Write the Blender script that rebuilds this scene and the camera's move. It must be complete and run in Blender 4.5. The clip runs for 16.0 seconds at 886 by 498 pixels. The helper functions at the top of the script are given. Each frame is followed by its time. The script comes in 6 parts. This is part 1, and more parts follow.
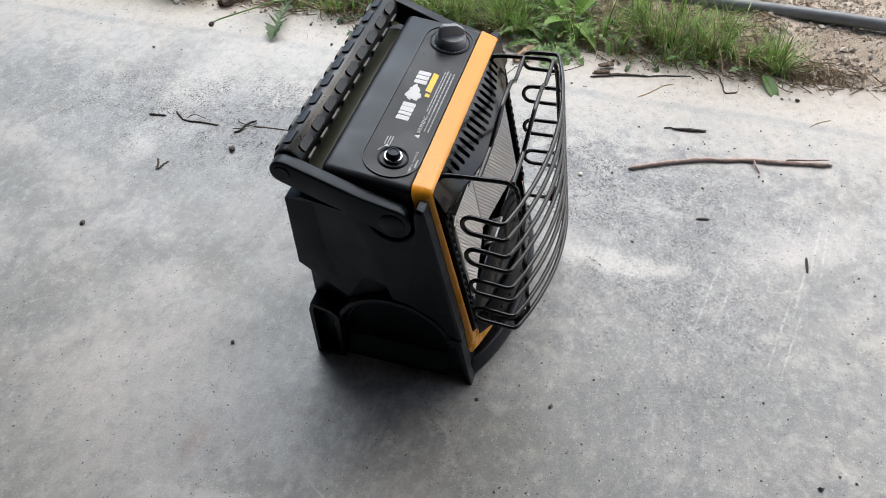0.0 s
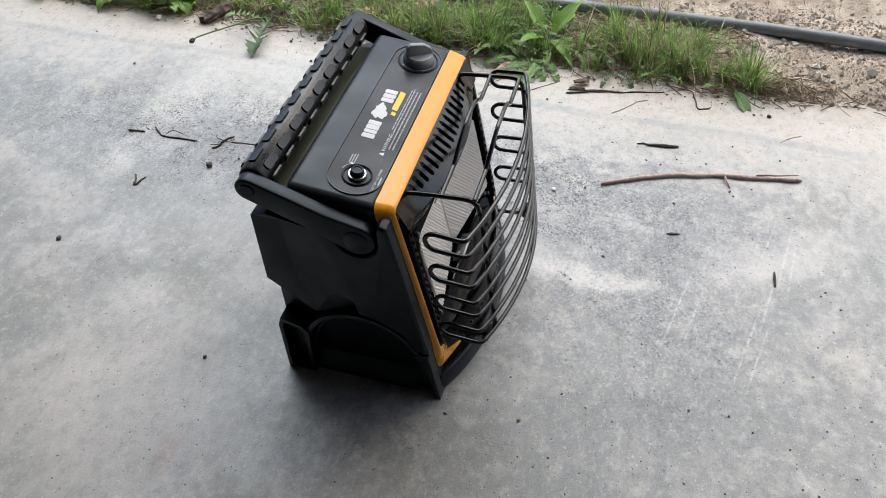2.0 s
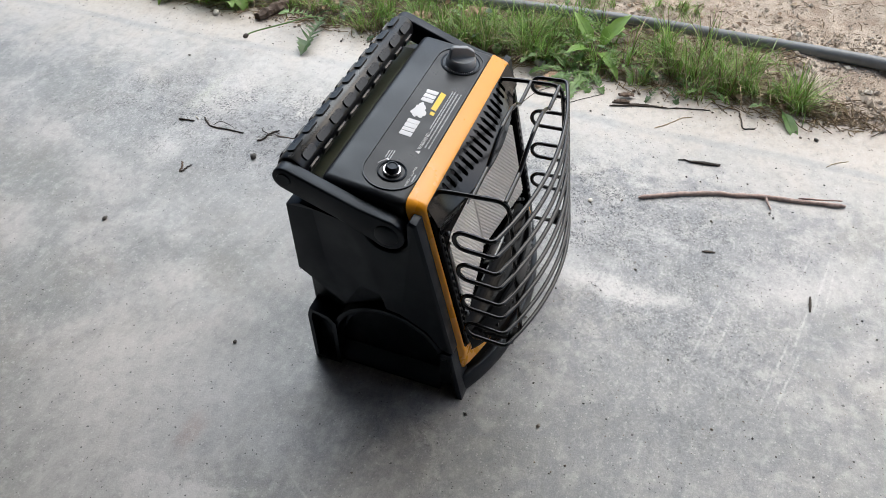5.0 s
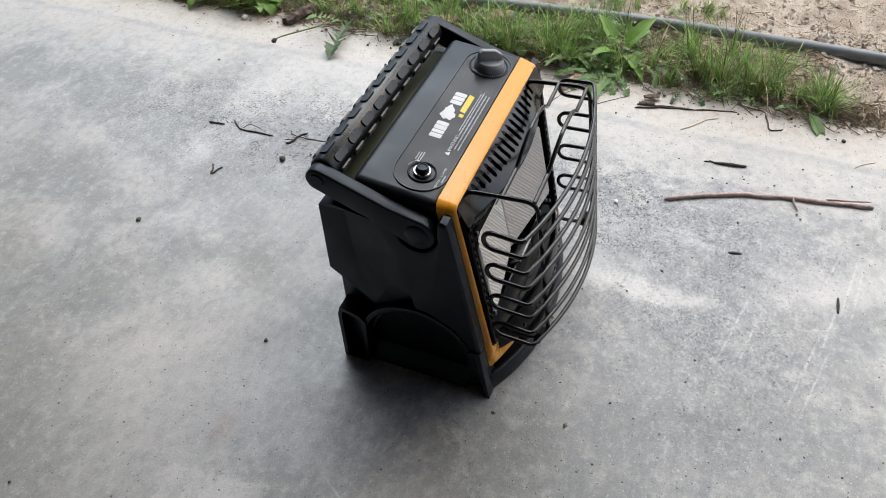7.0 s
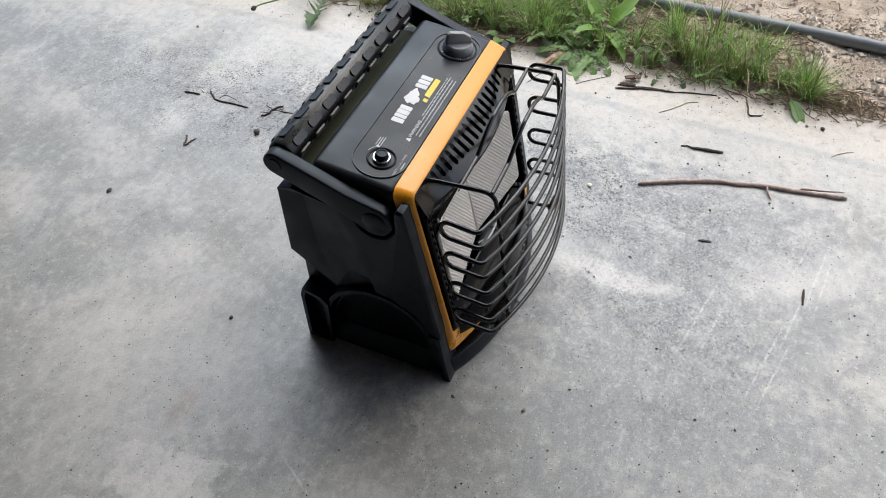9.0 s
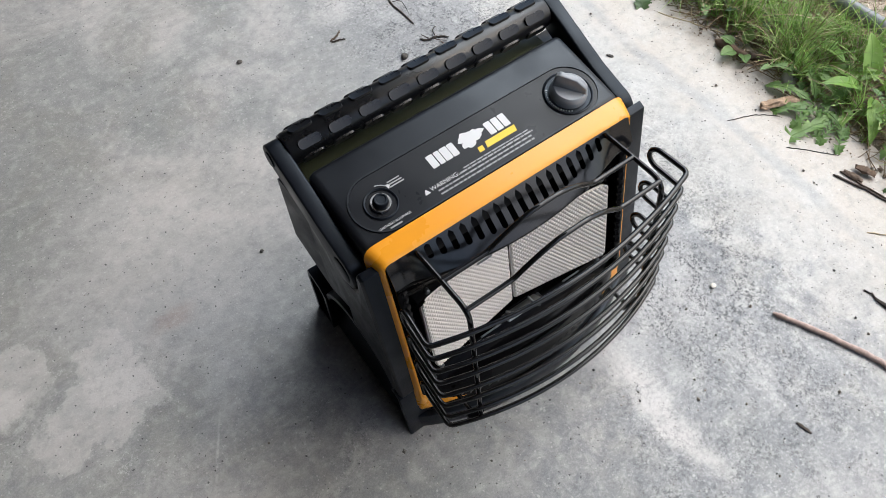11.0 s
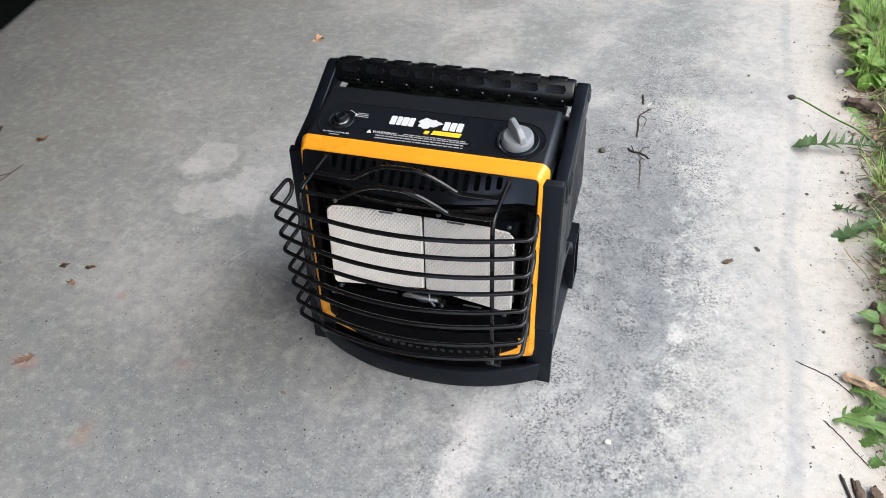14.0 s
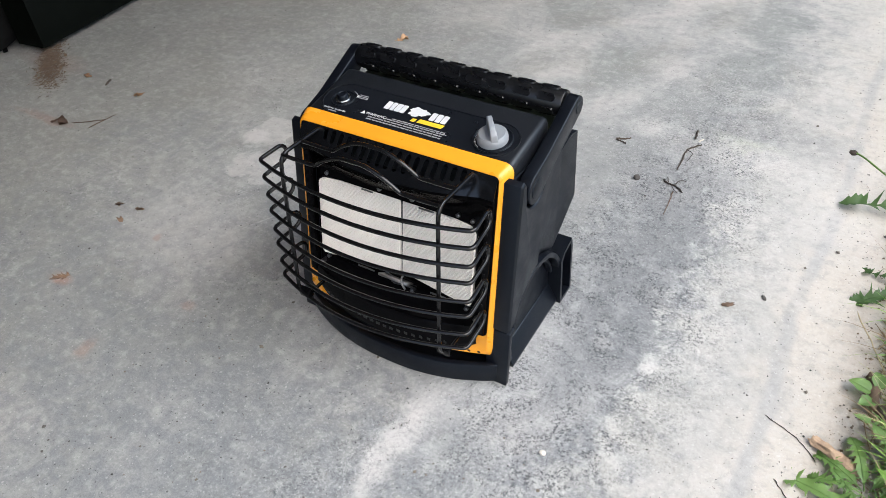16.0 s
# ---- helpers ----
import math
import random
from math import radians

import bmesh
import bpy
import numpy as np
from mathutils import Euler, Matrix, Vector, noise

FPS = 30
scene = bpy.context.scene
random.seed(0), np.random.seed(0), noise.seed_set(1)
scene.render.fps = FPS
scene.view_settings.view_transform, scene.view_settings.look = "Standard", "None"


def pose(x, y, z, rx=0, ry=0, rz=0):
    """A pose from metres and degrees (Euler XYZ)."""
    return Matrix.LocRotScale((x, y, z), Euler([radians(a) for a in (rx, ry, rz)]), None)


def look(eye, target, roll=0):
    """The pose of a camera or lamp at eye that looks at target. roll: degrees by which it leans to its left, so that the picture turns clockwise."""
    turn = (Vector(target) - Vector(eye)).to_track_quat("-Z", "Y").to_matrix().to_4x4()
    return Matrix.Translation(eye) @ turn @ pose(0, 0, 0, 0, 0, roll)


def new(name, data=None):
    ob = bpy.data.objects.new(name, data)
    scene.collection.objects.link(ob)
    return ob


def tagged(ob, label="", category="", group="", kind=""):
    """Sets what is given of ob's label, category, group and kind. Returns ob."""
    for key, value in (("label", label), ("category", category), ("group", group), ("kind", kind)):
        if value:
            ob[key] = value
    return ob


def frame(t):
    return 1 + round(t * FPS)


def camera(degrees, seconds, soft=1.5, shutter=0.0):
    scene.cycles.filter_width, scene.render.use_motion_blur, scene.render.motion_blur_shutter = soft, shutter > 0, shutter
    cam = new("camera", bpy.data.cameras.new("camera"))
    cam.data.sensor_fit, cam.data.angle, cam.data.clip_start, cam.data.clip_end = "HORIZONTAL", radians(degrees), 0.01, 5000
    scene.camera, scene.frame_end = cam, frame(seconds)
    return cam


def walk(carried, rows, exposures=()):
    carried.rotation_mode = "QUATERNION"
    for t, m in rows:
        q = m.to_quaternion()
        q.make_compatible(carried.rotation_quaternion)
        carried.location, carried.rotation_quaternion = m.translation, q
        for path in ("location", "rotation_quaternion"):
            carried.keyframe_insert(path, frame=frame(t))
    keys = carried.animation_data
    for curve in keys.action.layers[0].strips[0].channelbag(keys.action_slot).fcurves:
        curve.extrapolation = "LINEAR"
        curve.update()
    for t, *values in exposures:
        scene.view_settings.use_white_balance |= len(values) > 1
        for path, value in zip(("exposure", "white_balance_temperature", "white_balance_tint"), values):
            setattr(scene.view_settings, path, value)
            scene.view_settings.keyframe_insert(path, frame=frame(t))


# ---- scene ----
cam = camera(60.6, 16.0, soft=0.7)
PATH = [
    (0, (-0.728, -0.131, 0.91), (0.545, 0.26, -0.582), -1.4),
    (0.5, (-0.728, -0.135, 0.91), (0.547, 0.262, -0.579), -1.4),
    (1, (-0.721, -0.147, 0.913), (0.561, 0.231, -0.575), -0.9),
    (1.5, (-0.722, -0.162, 0.919), (0.571, 0.214, -0.559), -1.1),
    (2, (-0.722, -0.168, 0.922), (0.576, 0.218, -0.549), -1.1),
    (2.5, (-0.726, -0.154, 0.92), (0.569, 0.251, -0.549), -1.1),
    (3, (-0.728, -0.146, 0.921), (0.566, 0.266, -0.548), -1.1),
    (5.5, (-0.735, -0.191, 0.92), (0.538, 0.326, -0.532), -1.4),
    (6, (-0.738, -0.188, 0.923), (0.526, 0.344, -0.532), -2.2),
    (6.5, (-0.742, -0.188, 0.925), (0.524, 0.346, -0.529), -2.4),
    (7, (-0.748, -0.181, 0.928), (0.521, 0.366, -0.518), -2.3),
    (7.5, (-0.753, -0.187, 0.929), (0.519, 0.37, -0.511), -2.4),
    (8, (-0.756, -0.192, 0.932), (0.521, 0.356, -0.506), -2.4),
    (10.5, (-0.444, -0.253, 0.96), (0.381, 0.409, -0.738), 0.2),
    (11, (-0.312, -0.264, 0.955), (0.267, 0.571, -0.768), -1.4),
    (11.5, (-0.215, -0.421, 0.969), (0.096, 0.672, -0.677), -2.8),
    (12, (-0.179, -0.578, 0.968), (0.025, 0.702, -0.555), -0.0),
    (12.5, (-0.076, -0.703, 0.983), (-0.019, 0.657, -0.483), -1.6),
    (13, (0.131, -0.763, 1.015), (-0.063, 0.65, -0.386), -4.7),
    (13.5, (0.231, -0.712, 0.973), (-0.096, 0.688, -0.417), -4.1),
    (14, (0.286, -0.634, 0.924), (-0.22, 0.685, -0.492), -5.9),
    (14.5, (0.434, -0.618, 0.914), (-0.351, 0.583, -0.479), -8.7),
    (15, (0.519, -0.603, 0.858), (-0.351, 0.551, -0.524), -6.5),
    (15.5, (0.535, -0.596, 0.87), (-0.32, 0.588, -0.497), -5.9),
    (16, (0.511, -0.599, 0.896), (-0.33, 0.619, -0.449), -5.5),
]
walk(cam, [(t, look(eye, target, roll)) for t, eye, target, roll in PATH], [(0, 0.74, 6250, 6), (8.2, 0.76, 6250, 6), (11, 0.90, 6230, 6), (12, 1.01, 6220, 6), (14.5, 1.13, 6205, 6), (16, 1.12, 6205, 6)])

# ---- world, sun, exposure ----
world = bpy.data.worlds.new("sky")
scene.world = world
world.use_nodes = True
wn = world.node_tree
sky = wn.nodes.new("ShaderNodeTexSky")
sky.sky_type = "NISHITA"
sky.sun_disc = False
sky.sun_elevation = radians(50)
sky.sun_rotation = radians(118)
sky.air_density, sky.dust_density, sky.ozone_density = 1.0, 3.6, 1.0
wn.nodes["Background"].inputs["Strength"].default_value = 0.140
wn.links.new(sky.outputs[0], wn.nodes["Background"].inputs["Color"])

sun_data = bpy.data.lights.new("sun", "SUN")
sun_data.energy, sun_data.angle, sun_data.color = 1.45, radians(42), (1.0, 0.985, 0.97)
sun = new("sun", sun_data)
sun.matrix_world = look((4.85, 2.6, 6.6), (0, 0, 0))


# ---- materials ----
def node(tree, kind, links=None, operation="", vector_type="", interpolation_type="", data_type=""):
    n = tree.nodes.new(kind)
    if operation:
        n.operation = operation
    if vector_type:
        n.vector_type = vector_type
    if interpolation_type:
        n.interpolation_type = interpolation_type
    if data_type:
        n.data_type = data_type
    for key, value in (links or {}).items():
        socket = n.inputs[key]
        if hasattr(value, "is_output"):
            tree.links.new(value, socket)
        else:
            socket.default_value = value
    return n


def base_material(name, colour=(0.5, 0.5, 0.5), rough=0.5, metal=0.0):
    m = bpy.data.materials.new(name)
    m.use_nodes = True
    b = m.node_tree.nodes["Principled BSDF"]
    b.inputs["Base Color"].default_value = (*colour, 1)
    b.inputs["Roughness"].default_value = rough
    b.inputs["Metallic"].default_value = metal
    return m, m.node_tree, b


def noise_tex(t, co, scale, detail=4.0, rough=0.55, dist=0.0):
    return node(t, "ShaderNodeTexNoise", {"Vector": co, "Scale": scale, "Detail": detail, "Roughness": rough, "Distortion": dist}).outputs["Fac"]


def ramp(t, fac, a, b, lo=0.0, hi=1.0):
    """Map fac from a..b to lo..hi, smooth and clamped."""
    return node(t, "ShaderNodeMapRange", {"Value": fac, "From Min": a, "From Max": b, "To Min": lo, "To Max": hi}, interpolation_type="SMOOTHSTEP").outputs["Result"]


def mix(t, fac, a, b):
    n = node(t, "ShaderNodeMix", data_type="RGBA")
    for k, v in (("Factor", fac), ("A", a), ("B", b)):
        socket = [s for s in n.inputs if s.name == k and (s.type == "VALUE" if k == "Factor" else s.type == "RGBA")][0]
        if hasattr(v, "is_output"):
            t.links.new(v, socket)
        else:
            socket.default_value = v if k == "Factor" else (*v, 1)
    return [s for s in n.outputs if s.type == "RGBA"][0]


def maths(t, op, a, b=0.0):
    n = t.nodes.new("ShaderNodeMath")
    n.operation = op
    for i, v in enumerate((a, b)):
        if hasattr(v, "is_output"):
            t.links.new(v, n.inputs[i])
        else:
            n.inputs[i].default_value = v
    return n.outputs[0]


def bump(t, b, height, strength, distance):
    n = node(t, "ShaderNodeBump", {"Height": height, "Strength": strength, "Distance": distance})
    t.links.new(n.outputs[0], b.inputs["Normal"])


def coords(t):
    return node(t, "ShaderNodeTexCoord").outputs["Object"]


def plain(name, colour, rough, metal=0.0, grain=0.12, scale=60.0, bumps=0.0, bump_scale=900.0, bump_size=0.0002, dust=0.0, gloss=0.5, sheen_tone=(1, 1, 1)):
    """A surface with soft mottling in colour and gloss, a fine grain and some dust."""
    m, t, b = base_material(name, colour, rough, metal)
    b.inputs["Specular IOR Level"].default_value = gloss
    b.inputs["Specular Tint"].default_value = (*sheen_tone, 1)
    co = coords(t)
    n = noise_tex(t, co, scale, 5)
    dark, light = [c * (1 - grain) for c in colour], [min(1, c * (1 + grain)) for c in colour]
    col = mix(t, n, dark, light)
    if dust:
        d = maths(t, "MULTIPLY", ramp(t, noise_tex(t, co, 35, 6, 0.7), 0.5, 0.8), dust)
        col = mix(t, d, col, (0.27, 0.275, 0.28))
    t.links.new(col, b.inputs["Base Color"])
    t.links.new(ramp(t, noise_tex(t, co, scale * 0.4, 4), 0.3, 0.7, rough * 0.8, min(1, rough * 1.25)), b.inputs["Roughness"])
    if bumps:
        bump(t, b, noise_tex(t, co, bump_scale, 2), bumps, bump_size)
    return m


BLACK_PLASTIC = plain("black_moulded_plastic", (0.0030, 0.0037, 0.0062), 0.40, bumps=0.35, bump_scale=1100, dust=0.010, gloss=0.32, sheen_tone=(0.74, 0.86, 1.0))
PANEL_PLASTIC = plain("black_panel_plastic", (0.0095, 0.0106, 0.0135), 0.36, bumps=0.4, bump_scale=1300, dust=0.016, gloss=0.34, sheen_tone=(0.86, 0.93, 1.0))
LABEL_FILM = plain("dark_label_film", (0.0075, 0.0088, 0.0120), 0.33, grain=0.05, bumps=0.15, bump_scale=900, gloss=0.22)
RUBBER = plain("black_soft_rubber", (0.004, 0.0043, 0.0054), 0.30, bumps=0.2, bump_scale=700, dust=0.03, gloss=0.42)
ENAMEL = plain("black_gloss_enamel", (0.003, 0.003, 0.0035), 0.09, grain=0.1, bumps=0.04, bump_scale=200, dust=0.004, gloss=0.05)
HOOD_BLACK = plain("black_hood_coat", (0.0045, 0.005, 0.0062), 0.15, grain=0.1, bumps=0.05, bump_scale=260, dust=0.008, gloss=0.42)
WIRE = plain("black_coated_wire", (0.005, 0.005, 0.0055), 0.09, grain=0.1, bumps=0.04, bump_scale=350, gloss=0.42)
ORANGE = plain("orange_paint", (0.78, 0.318, 0.018), 0.30, grain=0.04, bumps=0.12, bump_scale=600)
OLIVE = plain("olive_reflection_tone", (0.040, 0.046, 0.026), 0.42, grain=0.2, bumps=0.2)
KNOB_GREY = plain("grey_plastic", (0.23, 0.245, 0.265), 0.36, grain=0.05, bumps=0.15)
CHROME = plain("bright_metal", (0.48, 0.48, 0.49), 0.25, metal=1.0, grain=0.15)
CLIP_STEEL = plain("dull_clip_steel", (0.42, 0.42, 0.42), 0.4, metal=1.0, grain=0.25, scale=90)
TIN = plain("dull_tinplate", (0.13, 0.135, 0.14), 0.4, metal=1.0, grain=0.3, scale=90)
PRINT_WHITE = plain("white_print", (0.62, 0.62, 0.63), 0.5, grain=0.04)
PRINT_GREY = plain("grey_print", (0.33, 0.33, 0.34), 0.5, grain=0.04)
PRINT_YELLOW = plain("yellow_print", (0.82, 0.55, 0.03), 0.5, grain=0.04)
HOLE = plain("unlit_inside", (0.01, 0.01, 0.01), 0.8)


def ceramic():
    m, t, b = base_material("porous_ceramic", (0.6, 0.54, 0.47), 0.9)
    co = coords(t)
    v = node(t, "ShaderNodeTexVoronoi", {"Vector": co, "Scale": 520.0}).outputs["Distance"]
    pores = ramp(t, v, 0.12, 0.3)
    tone = mix(t, noise_tex(t, co, 18, 4), (0.73, 0.685, 0.64), (0.82, 0.775, 0.73))
    t.links.new(mix(t, pores, (0.55, 0.50, 0.44), tone), b.inputs["Base Color"])
    bump(t, b, pores, 0.4, 0.0004)
    return m


def concrete():
    """Worn grey slab: mottled cement, a pale weathered band by the edge, blue-grey areas, patches, scratches; some
    shade is put into the colour.
    """
    m, t, b = base_material("worn_concrete", (0.35, 0.35, 0.35), 0.7)
    b.inputs["Specular IOR Level"].default_value = 0.44
    co = coords(t)
    sep = node(t, "ShaderNodeSeparateXYZ", {"Vector": co})
    x, y = sep.outputs["X"], sep.outputs["Y"]
    big = noise_tex(t, co, 2.2, 6, 0.6, 0.4)
    mid = noise_tex(t, co, 9.0, 7, 0.62, 0.5)
    small = noise_tex(t, co, 55.0, 6, 0.65)
    fine = noise_tex(t, co, 420.0, 3, 0.6)
    wander = node(t, "ShaderNodeTexNoise", {"Vector": co, "Scale": 14.0, "Detail": 6.0, "Roughness": 0.65}).outputs["Color"]
    shift = node(t, "ShaderNodeVectorMath", {0: wander, 1: (0.5, 0.5, 0.5)}, operation="SUBTRACT").outputs[0]

    def moved(amount):
        s = node(t, "ShaderNodeVectorMath", {0: shift, "Scale": amount}, operation="SCALE").outputs[0]
        return node(t, "ShaderNodeVectorMath", {0: co, 1: s}, operation="ADD").outputs[0]
    soft_co, firm_co = moved(0.16), moved(0.05)

    def blob(cx, cy, rx, ry, turn, soft, where, ragged=0.0):
        p = node(t, "ShaderNodeMapping", {"Vector": where, "Location": (cx, cy, 0), "Rotation": (0, 0, radians(turn)), "Scale": (rx, ry, 1)}, vector_type="TEXTURE").outputs[0]
        flat = node(t, "ShaderNodeVectorMath", {0: p, 1: (1, 1, 0)}, operation="MULTIPLY").outputs[0]
        far = node(t, "ShaderNodeVectorMath", {0: flat}, operation="LENGTH").outputs["Value"]
        if ragged:
            far = maths(t, "ADD", far, maths(t, "MULTIPLY", maths(t, "SUBTRACT", peel, 0.5), ragged))
        return ramp(t, far, 1 - soft, 1 + soft, 1.0, 0.0)

    worn = noise_tex(t, co, 95.0, 7, 0.85)
    grainy = noise_tex(t, co, 130.0, 7, 0.85, 0.3)
    peel = noise_tex(t, co, 24.0, 8, 0.74, 0.5)
    veil = noise_tex(t, co, 3.1, 5, 0.6, 0.6)
    col = mix(t, ramp(t, big, 0.34, 0.66), (0.250, 0.254, 0.253), (0.360, 0.358, 0.348))
    # cloudy skin, lighter and darker
    cloud = noise_tex(t, co, 6.0, 5, 0.55, 0.8)
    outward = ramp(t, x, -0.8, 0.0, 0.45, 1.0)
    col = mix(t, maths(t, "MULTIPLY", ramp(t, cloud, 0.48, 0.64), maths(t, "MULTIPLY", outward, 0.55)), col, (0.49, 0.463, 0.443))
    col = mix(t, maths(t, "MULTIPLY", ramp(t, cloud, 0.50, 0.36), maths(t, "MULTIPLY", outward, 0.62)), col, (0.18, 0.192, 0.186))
    # dirt: faint brown-green veils
    dirt = noise_tex(t, co, 4.6, 7, 0.66, 0.9)
    col = mix(t, maths(t, "MULTIPLY", ramp(t, dirt, 0.49, 0.62), 0.48), col, (0.225, 0.218, 0.195))
    # dusty tone further inside, darkened to stand in for the garage's shade
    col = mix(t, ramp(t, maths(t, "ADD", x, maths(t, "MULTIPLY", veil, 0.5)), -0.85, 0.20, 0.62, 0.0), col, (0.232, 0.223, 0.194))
    streaky = node(t, "ShaderNodeMapping", {"Vector": co, "Rotation": (0, 0, radians(-14)), "Scale": (26.0, 75.0, 1.0)}).outputs[0]
    brush = noise_tex(t, streaky, 1.0, 6, 0.68, 0.6)
    col = mix(t, maths(t, "MULTIPLY", ramp(t, brush, 0.52, 0.64), 0.13), col, (0.55, 0.545, 0.53))
    col = mix(t, maths(t, "MULTIPLY", ramp(t, brush, 0.48, 0.38), 0.13), col, (0.17, 0.172, 0.172))
    # worn parts: to the open side, and here and there
    rough_part = maths(t, "MAXIMUM", ramp(t, veil, 0.56, 0.68, 0.12, 0.7), blob(0.30, 0.30, 0.17, 0.50, 0, 0.5, soft_co))
    col = mix(t, maths(t, "MULTIPLY", maths(t, "MULTIPLY", ramp(t, peel, 0.54, 0.59), rough_part), 0.55), col, (0.52, 0.515, 0.50))
    col = mix(t, maths(t, "MULTIPLY", maths(t, "MULTIPLY", ramp(t, peel, 0.45, 0.40), rough_part), 0.45), col, (0.19, 0.19, 0.186))
    col = mix(t, maths(t, "MULTIPLY", maths(t, "MULTIPLY", ramp(t, worn, 0.575, 0.60), rough_part), 0.8), col, (0.10, 0.102, 0.105))
    col = mix(t, maths(t, "MULTIPLY", maths(t, "MULTIPLY", ramp(t, grainy, 0.58, 0.60), rough_part), 0.8), col, (0.62, 0.615, 0.60))
    # blue-grey, finely pitted areas beside the heater; those front-left put shade in the colour
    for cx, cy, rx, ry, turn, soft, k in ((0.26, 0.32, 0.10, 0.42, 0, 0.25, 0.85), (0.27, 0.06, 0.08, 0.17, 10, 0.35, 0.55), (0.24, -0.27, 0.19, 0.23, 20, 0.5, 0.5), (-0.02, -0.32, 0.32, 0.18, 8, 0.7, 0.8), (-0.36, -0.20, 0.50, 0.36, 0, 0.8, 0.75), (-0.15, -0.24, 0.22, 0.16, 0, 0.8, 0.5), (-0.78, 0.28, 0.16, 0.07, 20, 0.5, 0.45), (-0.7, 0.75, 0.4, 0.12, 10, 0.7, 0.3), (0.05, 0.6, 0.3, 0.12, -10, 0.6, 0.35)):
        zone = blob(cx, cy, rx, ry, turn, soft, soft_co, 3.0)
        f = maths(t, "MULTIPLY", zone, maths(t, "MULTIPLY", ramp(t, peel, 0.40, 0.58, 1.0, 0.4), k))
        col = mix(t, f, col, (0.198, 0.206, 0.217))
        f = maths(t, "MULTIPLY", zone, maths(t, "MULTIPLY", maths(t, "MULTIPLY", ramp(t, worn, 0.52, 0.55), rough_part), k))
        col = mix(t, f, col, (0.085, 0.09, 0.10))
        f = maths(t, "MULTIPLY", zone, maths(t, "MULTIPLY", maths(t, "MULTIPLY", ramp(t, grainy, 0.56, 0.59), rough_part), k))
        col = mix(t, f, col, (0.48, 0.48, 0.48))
    # weathered, sandy band along the open edge
    band = maths(t, "ADD", x, maths(t, "MULTIPLY", maths(t, "SUBTRACT", mid, 0.5), 0.32))
    col = mix(t, maths(t, "MULTIPLY", ramp(t, maths(t, "ADD", band, maths(t, "MULTIPLY", maths(t, "SUBTRACT", peel, 0.5), 0.35)), 0.32, 0.44), 0.62), col, (0.48, 0.458, 0.422))
    col = mix(t, maths(t, "MULTIPLY", ramp(t, band, 0.44, 0.58), 0.7), col, (0.545, 0.49, 0.422))
    # faint grey line parallel to the edge
    line = maths(t, "ABSOLUTE", maths(t, "SUBTRACT", maths(t, "ADD", x, maths(t, "MULTIPLY", maths(t, "SUBTRACT", big, 0.5), 0.06)), 0.517))
    f = maths(t, "MULTIPLY", ramp(t, line, 0.003, 0.017, 1.0, 0.0), ramp(t, noise_tex(t, co, 7, 3), 0.35, 0.6, 0.30, 0.72))
    col = mix(t, f, col, (0.33, 0.325, 0.32))
    # earth trodden over the edge
    soiled = maths(t, "ADD", x, maths(t, "MULTIPLY", maths(t, "SUBTRACT", peel, 0.5), 0.30))
    col = mix(t, maths(t, "MULTIPLY", ramp(t, soiled, 0.545, 0.66), 0.55), col, (0.37, 0.30, 0.235))
    # pale patches of cement skin
    for cx, cy, rx, ry, turn, soft, k, where in ((-0.50, 0.262, 0.085, 0.052, 3, 0.08, 0.40, moved(0.16)), (-0.46, 0.31, 0.045, 0.055, 15, 0.08, 0.40, moved(0.16)), (-0.575, 0.38, 0.042, 0.055, 10, 0.10, 0.38, moved(0.16)), (-0.60, 0.345, 0.03, 0.03, 0, 0.3, 0.5, firm_co), (-0.30, 0.42, 0.16, 0.16, 0, 0.7, 0.4, soft_co), (0.093, -0.165, 0.022, 0.10, 0, 0.55, 0.68, moved(0.11)), (0.11, -0.08, 0.03, 0.05, 0, 0.9, 0.4, firm_co), (0.35, 0.125, 0.020, 0.012, 30, 0.4, 0.62, firm_co), (0.205, 0.05, 0.05, 0.13, 0, 0.8, 0.42, soft_co), (0.278, 0.14, 0.016, 0.012, 0, 0.5, 0.55, firm_co), (0.29, 0.02, 0.09, 0.02, 70, 0.8, 0.35, firm_co), (0.2, -0.45, 0.1, 0.04, 120, 0.8, 0.5, firm_co), (-0.52, 0.05, 0.12, 0.1, 0, 0.8, 0.3, soft_co), (0.45, 0.62, 0.2, 0.12, 0, 0.8, 0.35, soft_co), (0.3, 0.7, 0.1, 0.05, 0, 0.8, 0.4, soft_co), (0.14, 0.72, 0.04, 0.03, 0, 0.6, 0.4, firm_co)):
        col = mix(t, maths(t, "MULTIPLY", blob(cx, cy, rx, ry, turn, soft, where), k), col, (0.60, 0.572, 0.55))
    # scratches, broken along their length
    broken = ramp(t, noise_tex(t, co, 90, 5, 0.7), 0.38, 0.55)
    for cx, cy, length, turn in ((0.065, -0.306, 0.055, 167), (0.05, -0.33, 0.045, 168), (0.215, -0.467, 0.06, 170), (0.20, -0.478, 0.05, 172), (0.02, -0.41, 0.06, 166), (0.0, -0.425, 0.05, 166), (0.11, -0.44, 0.05, 169), (0.24, -0.44, 0.03, 165), (0.262, -0.012, 0.036, 33), (0.41, 0.18, 0.03, 100), (-0.4, 0.12, 0.04, 60)):
        f = maths(t, "MULTIPLY", blob(cx, cy, length, 0.0016, turn, 1.0, moved(0.003)), broken)
        col = mix(t, maths(t, "MULTIPLY", f, 0.5), col, (0.62, 0.61, 0.59))
